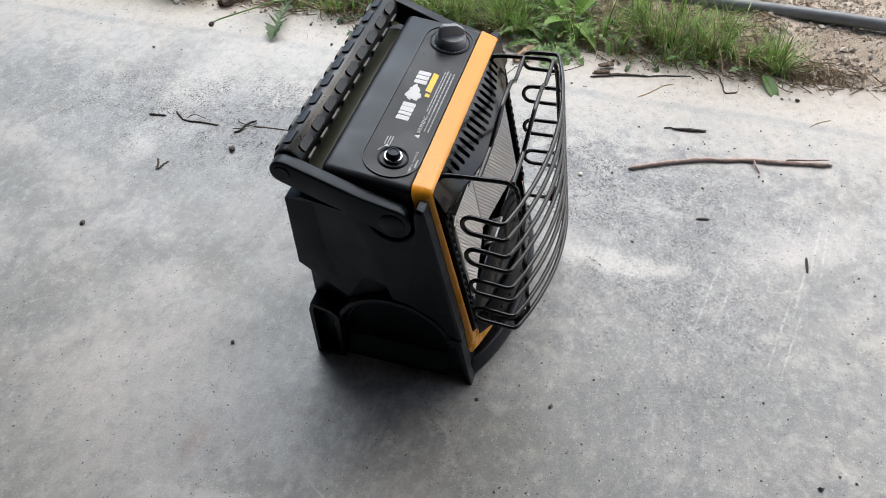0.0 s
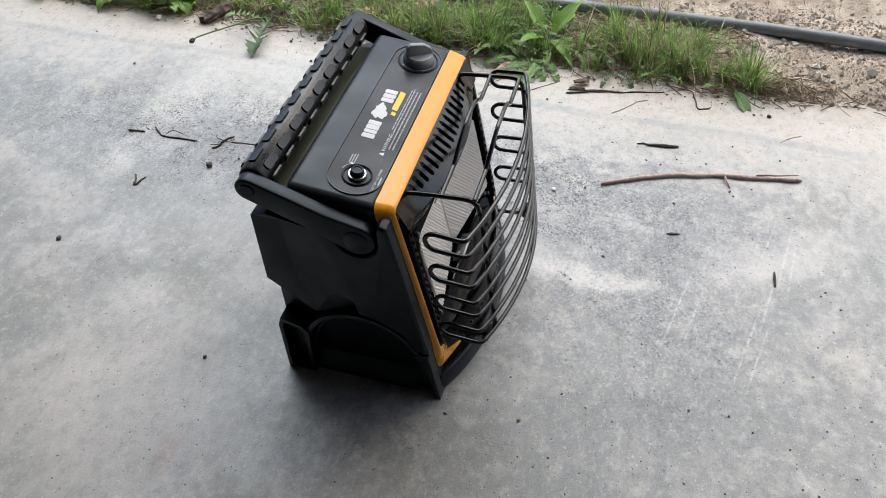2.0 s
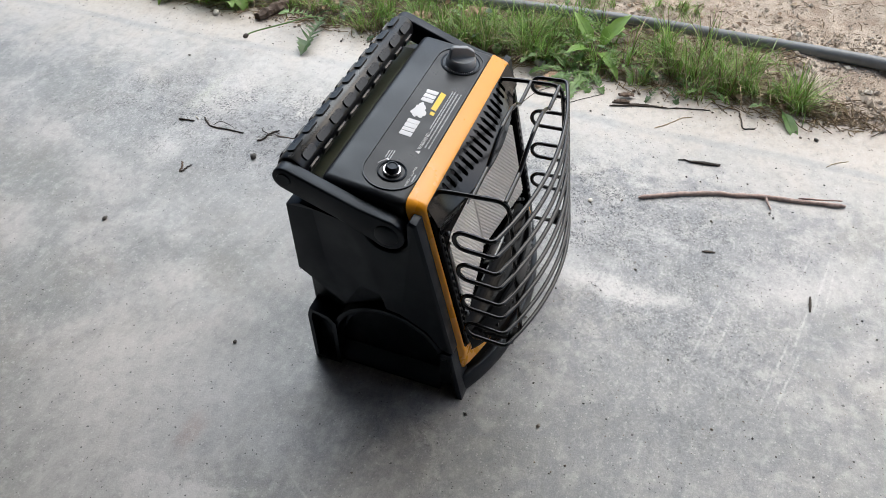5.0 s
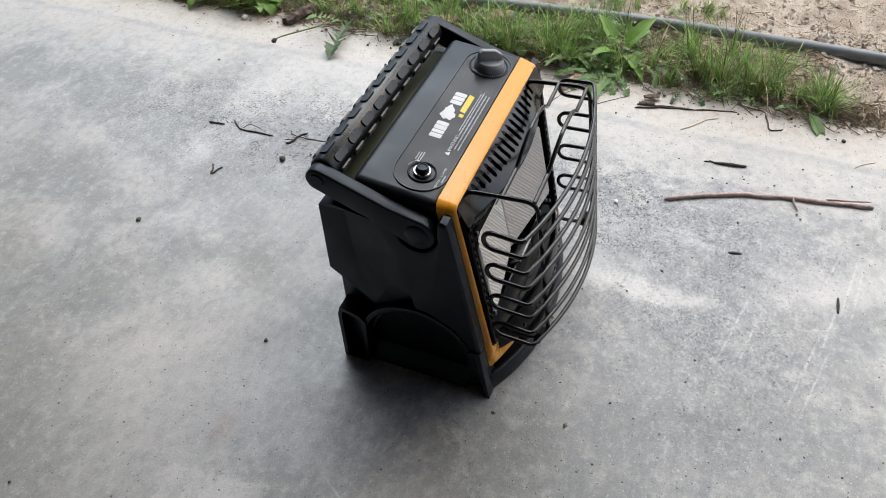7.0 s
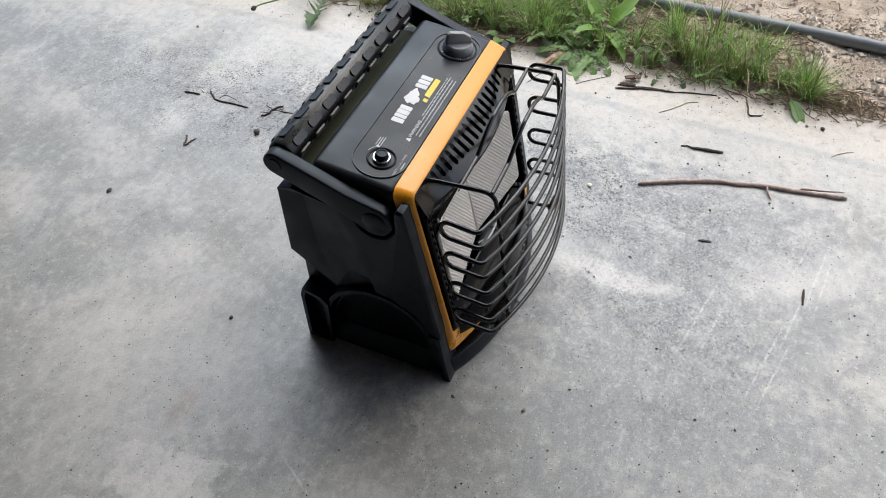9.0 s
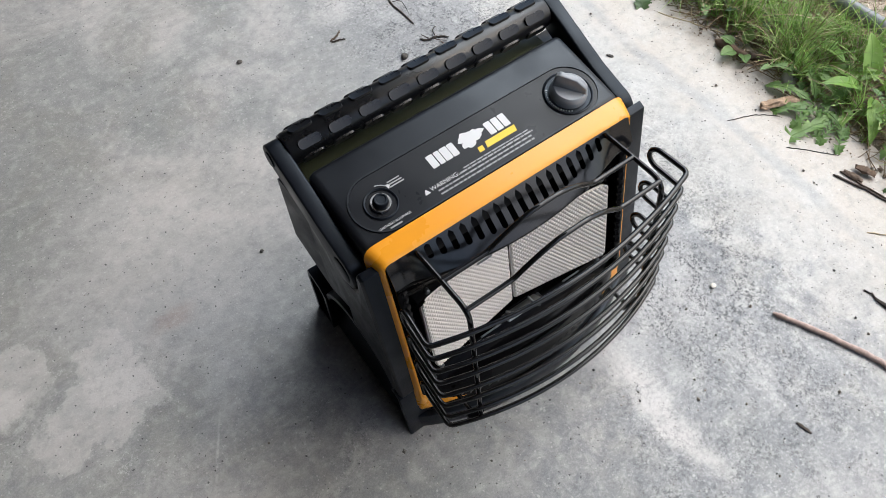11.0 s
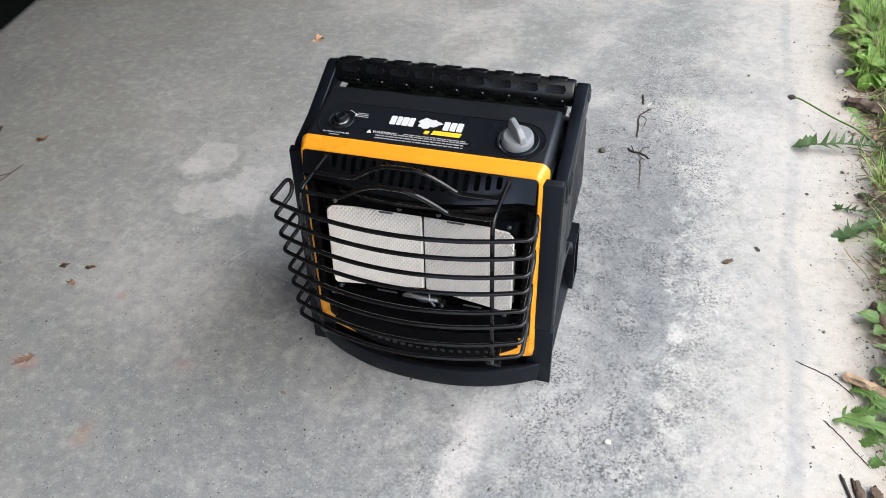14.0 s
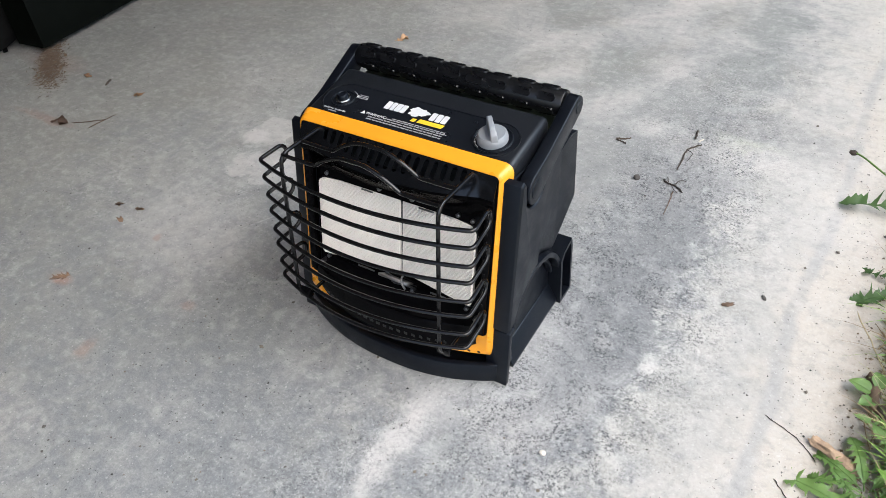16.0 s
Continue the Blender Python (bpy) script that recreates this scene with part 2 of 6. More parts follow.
    # dark damp smudges and a little lichen beyond the twigs
    for cx, cy, rx, ry, k, tone in ((0.33, 0.80, 0.16, 0.06, 0.42, (0.17, 0.175, 0.18)), (0.22, 0.60, 0.07, 0.10, 0.35, (0.17, 0.172, 0.175)), (0.34, 0.74, 0.05, 0.022, 0.30, (0.50, 0.52, 0.40)), (0.42, 0.60, 0.05, 0.05, 0.30, (0.30, 0.305, 0.28))):
        col = mix(t, maths(t, "MULTIPLY", maths(t, "MULTIPLY", blob(cx, cy, rx, ry, 0, 0.7, soft_co), ramp(t, peel, 0.38, 0.60, 0.3, 1.0)), k * 1.5), col, tone)
    # rust and leaf stains
    for cx, cy, rx, ry, k in ((-1.33, 0.38, 0.10, 0.035, 0.22), (-1.12, 0.19, 0.09, 0.01, 0.35), (-0.62, -0.155, 0.022, 0.012, 0.6), (-0.36, -0.1, 0.016, 0.01, 0.35), (-0.545, 0.0, 0.01, 0.008, 0.4), (-0.45, -0.25, 0.012, 0.016, 0.4), (-0.36, 0.33, 0.03, 0.015, 0.25)):
        f = maths(t, "MULTIPLY", blob(cx, cy, rx, ry, 0, 0.6, firm_co), k)
        col = mix(t, f, col, (0.36, 0.20, 0.14))
    # scuffed strip beside the heater
    strip = maths(t, "MAXIMUM", blob(0.26, 0.32, 0.16, 0.68, 0, 0.45, soft_co), maths(t, "MULTIPLY", blob(0.14, -0.24, 0.26, 0.16, 15, 0.6, soft_co), 0.65))
    # grain at three sizes
    col = mix(t, maths(t, "MULTIPLY", ramp(t, small, 0.50, 0.66), 0.22), col, (0.58, 0.57, 0.55))
    col = mix(t, maths(t, "MULTIPLY", ramp(t, small, 0.50, 0.36), 0.22), col, (0.15, 0.155, 0.16))
    sandy = noise_tex(t, co, 200.0, 4, 0.62)
    col = mix(t, maths(t, "MULTIPLY", ramp(t, sandy, 0.52, 0.64), maths(t, "ADD", 0.07, maths(t, "MULTIPLY", strip, 0.27))), col, (0.62, 0.61, 0.59))
    col = mix(t, maths(t, "MULTIPLY", ramp(t, sandy, 0.48, 0.36), maths(t, "ADD", 0.07, maths(t, "MULTIPLY", strip, 0.27))), col, (0.13, 0.132, 0.135))
    col = mix(t, maths(t, "MULTIPLY", ramp(t, fine, 0.46, 0.62), 0.12), col, (0.58, 0.57, 0.56))

    def dots(scale, size, some, where):
        v = node(t, "ShaderNodeTexVoronoi", {"Vector": where, "Scale": scale, "Randomness": 1.0})
        return maths(t, "MULTIPLY", ramp(t, v.outputs["Distance"], size * 0.75, size * 1.2, 1.0, 0.0), ramp(t, v.outputs["Color"], some, some + 0.03))
    near_co = moved(0.022)
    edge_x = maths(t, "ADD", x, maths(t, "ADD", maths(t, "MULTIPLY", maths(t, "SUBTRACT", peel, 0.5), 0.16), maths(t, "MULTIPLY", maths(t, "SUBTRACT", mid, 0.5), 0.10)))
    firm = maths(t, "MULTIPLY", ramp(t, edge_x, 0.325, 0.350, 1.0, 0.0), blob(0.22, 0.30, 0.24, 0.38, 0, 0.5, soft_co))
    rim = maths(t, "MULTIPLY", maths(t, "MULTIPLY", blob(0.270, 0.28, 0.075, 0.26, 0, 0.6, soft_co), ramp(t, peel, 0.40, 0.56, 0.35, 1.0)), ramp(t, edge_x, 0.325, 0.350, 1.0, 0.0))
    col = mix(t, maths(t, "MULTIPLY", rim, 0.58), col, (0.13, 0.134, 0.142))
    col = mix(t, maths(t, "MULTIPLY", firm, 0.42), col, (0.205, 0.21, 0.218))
    # pale skin clouds and dense dark specks on it
    clouds = ramp(t, noise_tex(t, co, 17.0, 7, 0.72, 0.4), 0.50, 0.66)
    col = mix(t, maths(t, "MULTIPLY", maths(t, "MULTIPLY", clouds, strip), 0.30), col, (0.52, 0.52, 0.515))
    clump = maths(t, "MULTIPLY", ramp(t, noise_tex(t, co, 30.0, 6, 0.7, 0.6), 0.42, 0.56, 0.12, 1.0), ramp(t, noise_tex(t, co, 9.0, 5, 0.65, 0.8), 0.38, 0.58, 0.35, 1.0))
    specks = maths(t, "MAXIMUM", ramp(t, noise_tex(t, co, 210.0, 5, 0.74), 0.515, 0.565), maths(t, "MULTIPLY", ramp(t, noise_tex(t, co, 95.0, 6, 0.80), 0.550, 0.575), 0.9))
    specks = maths(t, "MULTIPLY", maths(t, "MULTIPLY", specks, clump), ramp(t, clouds, 0.2, 0.9, 1.0, 0.45))
    col = mix(t, maths(t, "MULTIPLY", maths(t, "MULTIPLY", specks, maths(t, "MAXIMUM", strip, 0.09)), 0.95), col, (0.055, 0.057, 0.062))
    chips = ramp(t, noise_tex(t, moved(0.9), 170.0, 5, 0.75), 0.61, 0.66)
    col = mix(t, maths(t, "MULTIPLY", maths(t, "MULTIPLY", chips, maths(t, "MAXIMUM", maths(t, "MAXIMUM", strip, 0.20), blob(0.20, -0.45, 0.16, 0.07, 80, 0.7, soft_co))), 0.52), col, (0.70, 0.695, 0.68))
    # hairline scuffs in two directions
    for turn, sx, sy in ((24, 9.0, 330.0), (-52, 12.0, 380.0)):
        hair = noise_tex(t, node(t, "ShaderNodeMapping", {"Vector": soft_co, "Rotation": (0, 0, radians(turn)), "Scale": (sx, sy, 1.0)}).outputs[0], 1.0, 3, 0.5)
        f = maths(t, "MULTIPLY", ramp(t, hair, 0.66, 0.72), ramp(t, veil, 0.46, 0.60))
        col = mix(t, maths(t, "MULTIPLY", f, 0.45), col, (0.60, 0.60, 0.59))
    white = maths(t, "MAXIMUM", dots(95.0, 0.13, 0.65, near_co), maths(t, "MAXIMUM", dots(45.0, 0.09, 0.66, near_co), dots(170.0, 0.19, 0.61, near_co)))
    col = mix(t, maths(t, "MULTIPLY", white, 0.30), col, (0.66, 0.655, 0.64))
    pit = maths(t, "MAXIMUM", dots(70.0, 0.10, 0.72, near_co), maths(t, "MAXIMUM", dots(30.0, 0.055, 0.70, near_co), dots(130.0, 0.14, 0.70, near_co)))
    col = mix(t, maths(t, "MULTIPLY", pit, 0.80), col, (0.045, 0.045, 0.047))
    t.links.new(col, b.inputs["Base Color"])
    t.links.new(ramp(t, mid, 0.3, 0.7, 0.33, 0.55), b.inputs["Roughness"])
    h = maths(t, "ADD", maths(t, "MULTIPLY", small, 0.6), maths(t, "MULTIPLY", fine, 0.4))
    h = maths(t, "SUBTRACT", maths(t, "ADD", h, maths(t, "MULTIPLY", sandy, 0.4)), maths(t, "MULTIPLY", maths(t, "ADD", pit, maths(t, "MULTIPLY", specks, strip)), 0.5))
    bump(t, b, h, 0.35, 0.0014)
    return m


def earth():
    m, t, b = base_material("sandy_earth", (0.4, 0.33, 0.26), 0.95)
    co = coords(t)
    mid, small, fine = noise_tex(t, co, 6, 6, 0.6), noise_tex(t, co, 60, 6, 0.7), noise_tex(t, co, 350, 4, 0.7)
    sep = node(t, "ShaderNodeSeparateXYZ", {"Vector": co})
    col = mix(t, ramp(t, mid, 0.35, 0.65), (0.40, 0.315, 0.235), (0.58, 0.485, 0.385))
    patchy = noise_tex(t, co, 21, 7, 0.7, 0.6)
    col = mix(t, maths(t, "MULTIPLY", ramp(t, patchy, 0.47, 0.62), 0.66), col, (0.25, 0.175, 0.12))
    # dark soil under the grass strip, deepened to paint the shade between blades
    edge = maths(t, "ADD", sep.outputs["X"], maths(t, "MULTIPLY", maths(t, "SUBTRACT", mid, 0.5), 0.3))
    humus_shade = maths(t, "MULTIPLY", ramp(t, edge, 0.84, 0.98, 1.0, 0.0), ramp(t, sep.outputs["Y"], -0.30, 0.02))
    col = mix(t, maths(t, "MULTIPLY", humus_shade, 0.7), col, (0.12, 0.092, 0.062))
    col = mix(t, maths(t, "MULTIPLY", ramp(t, small, 0.5, 0.3), 0.4), col, (0.22, 0.165, 0.12))
    col = mix(t, maths(t, "MULTIPLY", ramp(t, fine, 0.45, 0.7), 0.5), col, (0.62, 0.55, 0.46))
    t.links.new(col, b.inputs["Base Color"])
    bump(t, b, maths(t, "ADD", small, maths(t, "MULTIPLY", fine, 0.7)), 0.7, 0.006)
    return m


def varied(name, colours, rough=0.7, scale=40.0, leaf=False, island=True, grain=0.3):
    """Colour differs from piece to piece, with streaks on each; leaves let light through."""
    m, t, b = base_material(name, colours[0], rough)
    co = coords(t)
    pick = node(t, "ShaderNodeNewGeometry").outputs["Random Per Island"] if island else node(t, "ShaderNodeObjectInfo").outputs["Random"]
    r = t.nodes.new("ShaderNodeValToRGB")
    els = r.color_ramp.elements
    while len(els) < len(colours):
        els.new(0.5)
    for i, c in enumerate(colours):
        els[i].position, els[i].color = i / max(1, len(colours) - 1), (*c, 1)
    t.links.new(pick, r.inputs[0])
    n = noise_tex(t, co, scale, 6, 0.65)
    shade = mix(t, n, (1 - grain,) * 3, (1 + grain,) * 3)
    mul = node(t, "ShaderNodeVectorMath", {0: r.outputs[0], 1: shade}, operation="MULTIPLY").outputs[0]
    t.links.new(mul, b.inputs["Base Color"])
    bump(t, b, n, 0.35, 0.001)
    if leaf:
        tr = node(t, "ShaderNodeBsdfTranslucent", {"Color": mul})
        ms = node(t, "ShaderNodeMixShader", {0: 0.3, 1: b.outputs[0], 2: tr.outputs[0]})
        t.links.new(ms.outputs[0], t.nodes["Material Output"].inputs["Surface"])
    return m


CERAMIC = ceramic()
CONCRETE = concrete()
EARTH = earth()
GRASS = varied("grass_blades", [(0.085, 0.18, 0.035), (0.26, 0.44, 0.085), (0.48, 0.64, 0.21), (0.14, 0.28, 0.05), (0.36, 0.54, 0.13), (0.18, 0.34, 0.07), (0.54, 0.52, 0.28)], 0.32, 30, leaf=True, grain=0.3)
STRAW = varied("dry_stems", [(0.34, 0.25, 0.15), (0.20, 0.135, 0.08), (0.50, 0.41, 0.26), (0.13, 0.085, 0.05), (0.24, 0.17, 0.10)], 0.8, 60)
LEAF = varied("weed_leaf", [(0.13, 0.24, 0.06), (0.21, 0.34, 0.10), (0.16, 0.28, 0.08)], 0.45, 60, leaf=True, island=False, grain=0.25)
LEAF_BRIGHT = varied("bright_dock_leaf", [(0.19, 0.345, 0.055), (0.255, 0.415, 0.08)], 0.45, 40, leaf=True, island=False, grain=0.25)
LEAF_DARK = varied("jagged_dandelion_leaf", [(0.07, 0.13, 0.042), (0.09, 0.155, 0.055)], 0.5, 70, leaf=True, island=False, grain=0.3)
DEAD_LEAF = varied("dead_leaf", [(0.12, 0.075, 0.055), (0.17, 0.105, 0.075), (0.22, 0.14, 0.09)], 0.8, 90, island=False, grain=0.45)
TAN_LEAF = varied("tan_leaf", [(0.42, 0.25, 0.14), (0.46, 0.29, 0.17)], 0.8, 90, island=False)
BARK = varied("grey_brown_bark", [(0.12, 0.08, 0.055), (0.17, 0.115, 0.08), (0.09, 0.065, 0.05)], 0.9, 110, island=False, grain=0.55)
DARK_TWIG = varied("dark_twig", [(0.035, 0.028, 0.024), (0.06, 0.046, 0.036)], 0.85, 160, island=False, grain=0.5)
PALE_WOOD = varied("bare_wood", [(0.36, 0.245, 0.16), (0.43, 0.30, 0.20)], 0.85, 120, island=False, grain=0.6)
STICK = varied("weathered_stick", [(0.38, 0.27, 0.235), (0.42, 0.31, 0.27)], 0.8, 120, island=False, grain=0.75)
STONE = varied("grey_stone", [(0.30, 0.28, 0.25), (0.24, 0.23, 0.21), (0.38, 0.36, 0.32)], 0.85, 90, island=False)
WHITE_STONE = varied("white_pebble", [(0.62, 0.58, 0.50), (0.68, 0.64, 0.56)], 0.8, 120, island=False, grain=0.15)
DARK_STONE = varied("dark_pebble", [(0.07, 0.065, 0.06), (0.11, 0.10, 0.09)], 0.85, 120, island=False)
GRIT = varied("loose_grit", [(0.05, 0.05, 0.05), (0.12, 0.11, 0.10), (0.2, 0.17, 0.14)], 0.9, 200)
GRAVEL = varied("gravel", [(0.46, 0.38, 0.29), (0.36, 0.29, 0.22), (0.55, 0.48, 0.39), (0.28, 0.22, 0.17), (0.62, 0.56, 0.47)], 0.9, 150)
PIPE_GREY = plain("grey_plastic_pipe", (0.19, 0.20, 0.205), 0.45, grain=0.25, scale=40, bumps=0.2, bump_scale=120, bump_size=0.001, dust=0.35)
WALL_PAINT = plain("unseen_wall_boards", (0.105, 0.098, 0.088), 0.85, grain=0.15, scale=3)
CEILING_PAINT = plain("unseen_ceiling_boards", (0.115, 0.108, 0.098), 0.85, grain=0.1, scale=3)
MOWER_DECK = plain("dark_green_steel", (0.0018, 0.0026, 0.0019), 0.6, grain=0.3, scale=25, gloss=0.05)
LEAFLET = varied("small_leaves", [(0.14, 0.25, 0.05), (0.21, 0.34, 0.08), (0.27, 0.39, 0.11), (0.16, 0.26, 0.08)], 0.45, 50, leaf=True, grain=0.2)
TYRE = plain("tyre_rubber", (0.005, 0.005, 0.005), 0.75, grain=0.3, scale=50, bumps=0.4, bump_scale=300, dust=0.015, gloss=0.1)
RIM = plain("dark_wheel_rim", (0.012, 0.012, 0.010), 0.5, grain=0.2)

# ---- mesh tools ----
def finish(name, bm, material, parent=None, smooth=35.0):
    me = bpy.data.meshes.new(name)
    bm.to_mesh(me)
    bm.free()
    me.materials.append(material)
    if smooth:
        me.polygons.foreach_set("use_smooth", [True] * len(me.polygons))
        me.set_sharp_from_angle(angle=radians(smooth))
    ob = new(name, me)
    if parent:
        ob.parent = parent
    return ob


def part(name, bm, material, parent, label="", smooth=35.0):
    return tagged(finish(name, bm, material, parent, smooth), label)


def shared(name, me, parent, m):
    """One more object on a mesh that is already there."""
    ob = new(name, me)
    ob.parent = parent
    ob.matrix_basis = m
    return ob


def thing(name, label, category, group="", kind="", at=(0, 0, 0), turn=0):
    e = new(name)
    e.empty_display_size = 0.05
    e.matrix_basis = pose(*at, 0, 0, turn)
    return tagged(e, label, category, group, kind)


def from_lists(name, verts, faces, material, smooth=None):
    me = bpy.data.meshes.new(name)
    me.from_pydata(verts, [], faces)
    me.materials.append(material)
    if smooth:
        me.polygons.foreach_set("use_smooth", [True] * len(me.polygons))
        me.set_sharp_from_angle(angle=radians(smooth))
    return new(name, me)


def spline(pts, k=6, closed=False):
    """A smooth line through the points."""
    pts = [Vector(p) for p in pts]
    n, out = len(pts), []
    for i in range(n if closed else n - 1):
        if closed:
            p0, p1, p2, p3 = pts[i - 1], pts[i], pts[(i + 1) % n], pts[(i + 2) % n]
        else:
            p0, p1, p2, p3 = pts[max(i - 1, 0)], pts[i], pts[i + 1], pts[min(i + 2, n - 1)]
        for j in range(k):
            u = j / k
            out.append(0.5 * (2 * p1 + (p2 - p0) * u + (2 * p0 - 5 * p1 + 4 * p2 - p3) * u * u + (3 * p1 - p0 - 3 * p2 + p3) * u ** 3))
    if not closed:
        out.append(pts[-1])
    return out


def rounded(pts, r, k=5, closed=False):
    """A line of straight stretches whose corners are rounded with about the radius r."""
    pts = [Vector(p) for p in pts]
    n, out = len(pts), []
    for i, p in enumerate(pts):
        if not closed and i in (0, n - 1):
            out.append(p)
            continue
        a, b = pts[i - 1], pts[(i + 1) % n]
        da, db = min(r, (a - p).length * 0.49), min(r, (b - p).length * 0.49)
        s, e = p + (a - p).normalized() * da, p + (b - p).normalized() * db
        for j in range(k + 1):
            u = j / k
            out.append((1 - u) ** 2 * s + 2 * u * (1 - u) * p + u * u * e)
    return out


def tube(bm, pts, r, n=8, closed=False, flat=1.0):
    """A round bar along pts; r may be a list."""
    pts = [Vector(p) for p in pts]
    count = len(pts)
    rs = r if isinstance(r, (list, tuple)) else [r] * count
    rings, up = [], None
    for i, p in enumerate(pts):
        a = pts[i - 1] if closed or i else p
        b = pts[(i + 1) % count] if closed or i < count - 1 else p
        d = (b - a).normalized()
        if up is None:
            up = d.orthogonal().normalized()
        up = (up - d * up.dot(d)).normalized()
        side = d.cross(up)
        rings.append([bm.verts.new(p + (up * math.cos(2 * math.pi * j / n) * flat + side * math.sin(2 * math.pi * j / n)) * rs[i]) for j in range(n)])
    for i in range(count if closed else count - 1):
        A, B = rings[i], rings[(i + 1) % count]
        off = 0
        if closed and i == count - 1:
            off = min(range(n), key=lambda o: (A[0].co - B[o].co).length)
        for j in range(n):
            bm.faces.new((A[j], A[(j + 1) % n], B[(j + 1 + off) % n], B[(j + off) % n]))
    if not closed:
        bm.faces.new(rings[0][::-1])
        bm.faces.new(rings[-1])
    return bm


def tubes(*jobs):
    bm = bmesh.new()
    for job in jobs:
        tube(bm, *job)
    return bm


def extrude_x(profile, x0, x1, bevel=0.0, segments=2, where=None):
    """A (y, z) outline pushed along x, edges rounded."""
    bm = bmesh.new()
    a = [bm.verts.new((x0, y, z)) for y, z in profile]
    b = [bm.verts.new((x1, y, z)) for y, z in profile]
    n = len(profile)
    bm.faces.new(a)
    bm.faces.new(b[::-1])
    for i in range(n):
        bm.faces.new((a[i], b[i], b[(i + 1) % n], a[(i + 1) % n])[::-1])
    bmesh.ops.recalc_face_normals(bm, faces=bm.faces)
    if bevel:
        bmesh.ops.bevel(bm, geom=[e for e in bm.edges if e.calc_face_angle(0) > 0.3], offset=bevel, segments=segments, affect="EDGES", clamp_overlap=True, profile=0.5)
    return bm


def box(bm, x0, y0, z0, x1, y1, z1):
    v = [bm.verts.new((x, y, z)) for z in (z0, z1) for x, y in ((x0, y0), (x1, y0), (x1, y1), (x0, y1))]
    for f in ((3, 2, 1, 0), (4, 5, 6, 7), (0, 1, 5, 4), (1, 2, 6, 5), (2, 3, 7, 6), (3, 0, 4, 7)):
        bm.faces.new([v[i] for i in f])
    return bm


def soft_box(size, at=(0, 0, 0), bevel=0.003, segments=2):
    bm = bmesh.new()
    sx, sy, sz = (s / 2 for s in size)
    box(bm, -sx, -sy, -sz, sx, sy, sz)
    bmesh.ops.bevel(bm, geom=list(bm.edges), offset=bevel, segments=segments, affect="EDGES", clamp_overlap=True, profile=0.5)
    bmesh.ops.translate(bm, verts=bm.verts, vec=at)
    return bm


def lathe(profile, n=32, m=None):
    """(r, z) outline turned about z."""
    bm = bmesh.new()
    rings = []
    for r, z in profile:
        rings.append([bm.verts.new((r * math.cos(2 * math.pi * j / n), r * math.sin(2 * math.pi * j / n), z)) for j in range(n)] if r > 1e-6 else [bm.verts.new((0, 0, z))])
    for A, B in zip(rings, rings[1:]):
        for j in range(n):
            k = (j + 1) % n
            if len(A) > 1 and len(B) > 1:
                bm.faces.new((A[j], A[k], B[k], B[j]))
            elif len(A) > 1:
                bm.faces.new((A[j], A[k], B[0]))
            else:
                bm.faces.new((A[0], B[k], B[j]))
    bmesh.ops.recalc_face_normals(bm, faces=bm.faces)
    if m:
        bmesh.ops.transform(bm, matrix=m, verts=bm.verts)
    return bm


def plate(outer, holes, thick, place):
    """A sheet with holes, drawn in 2D; place(u, v, depth) sets each point in space."""
    flat = bmesh.new()
    loops = []
    for loop in (outer, *holes):
        vs = [flat.verts.new((u, v, 0)) for u, v in loop]
        for i in range(len(vs)):
            flat.edges.new((vs[i], vs[(i + 1) % len(vs)]))
        loops.append(len(vs))
    bmesh.ops.triangle_fill(flat, edges=list(flat.edges), use_beauty=True)
    flat.verts.index_update()
    pts = [tuple(v.co[:2]) for v in flat.verts]
    tris = [[v.index for v in f.verts] for f in flat.faces]
    flat.free()
    bm = bmesh.new()
    top = [bm.verts.new(place(u, v, 0)) for u, v in pts]
    low = [bm.verts.new(place(u, v, thick)) for u, v in pts]
    for a in tris:
        bm.faces.new([top[i] for i in a])
        bm.faces.new([low[i] for i in a][::-1])
    start = 0
    for n in loops:
        for i in range(n):
            a, b = start + i, start + (i + 1) % n
            bm.faces.new((top[a], top[b], low[b], low[a]))
        start += n
    bmesh.ops.recalc_face_normals(bm, faces=bm.faces)
    return bm


def stadium(cx, cy, w, h, k=8):
    """Outline of a lying or standing capsule."""
    r = min(w, h) / 2
    out = []
    for sx, sy, a0 in ((1, 1, 0), (-1, 1, 90), (-1, -1, 180), (1, -1, 270)):
        for j in range(k + 1):
            a = radians(a0 + 90 * j / k)
            p = (cx + sx * (w / 2 - r) + r * math.cos(a), cy + sy * (h / 2 - r) + r * math.sin(a))
            if not out or math.dist(out[-1], p) > 1e-6:
                out.append(p)
    if math.dist(out[0], out[-1]) < 1e-6:
        out.pop()
    return out


def round_rect(x0, y0, x1, y1, r, k=5):
    out = []
    for cx, cy, a0 in ((x1 - r, y1 - r, 0), (x0 + r, y1 - r, 90), (x0 + r, y0 + r, 180), (x1 - r, y0 + r, 270)):
        out += [(cx + r * math.cos(radians(a0 + 90 * j / k)), cy + r * math.sin(radians(a0 + 90 * j / k))) for j in range(k + 1)]
    return out


def writing(name, text, size, m, material, parent):
    """Flat raised lettering in the built-in font."""
    cu = bpy.data.curves.new(name, "FONT")
    cu.body, cu.size, cu.extrude = text, size, 0.0001
    ob = new(name, cu)
    me = bpy.data.meshes.new_from_object(ob.evaluated_get(bpy.context.evaluated_depsgraph_get()))
    bpy.data.objects.remove(ob)
    me.transform(m)
    me.materials.clear()
    me.materials.append(material)
    out = new(name, me)
    out.parent = parent
    return out

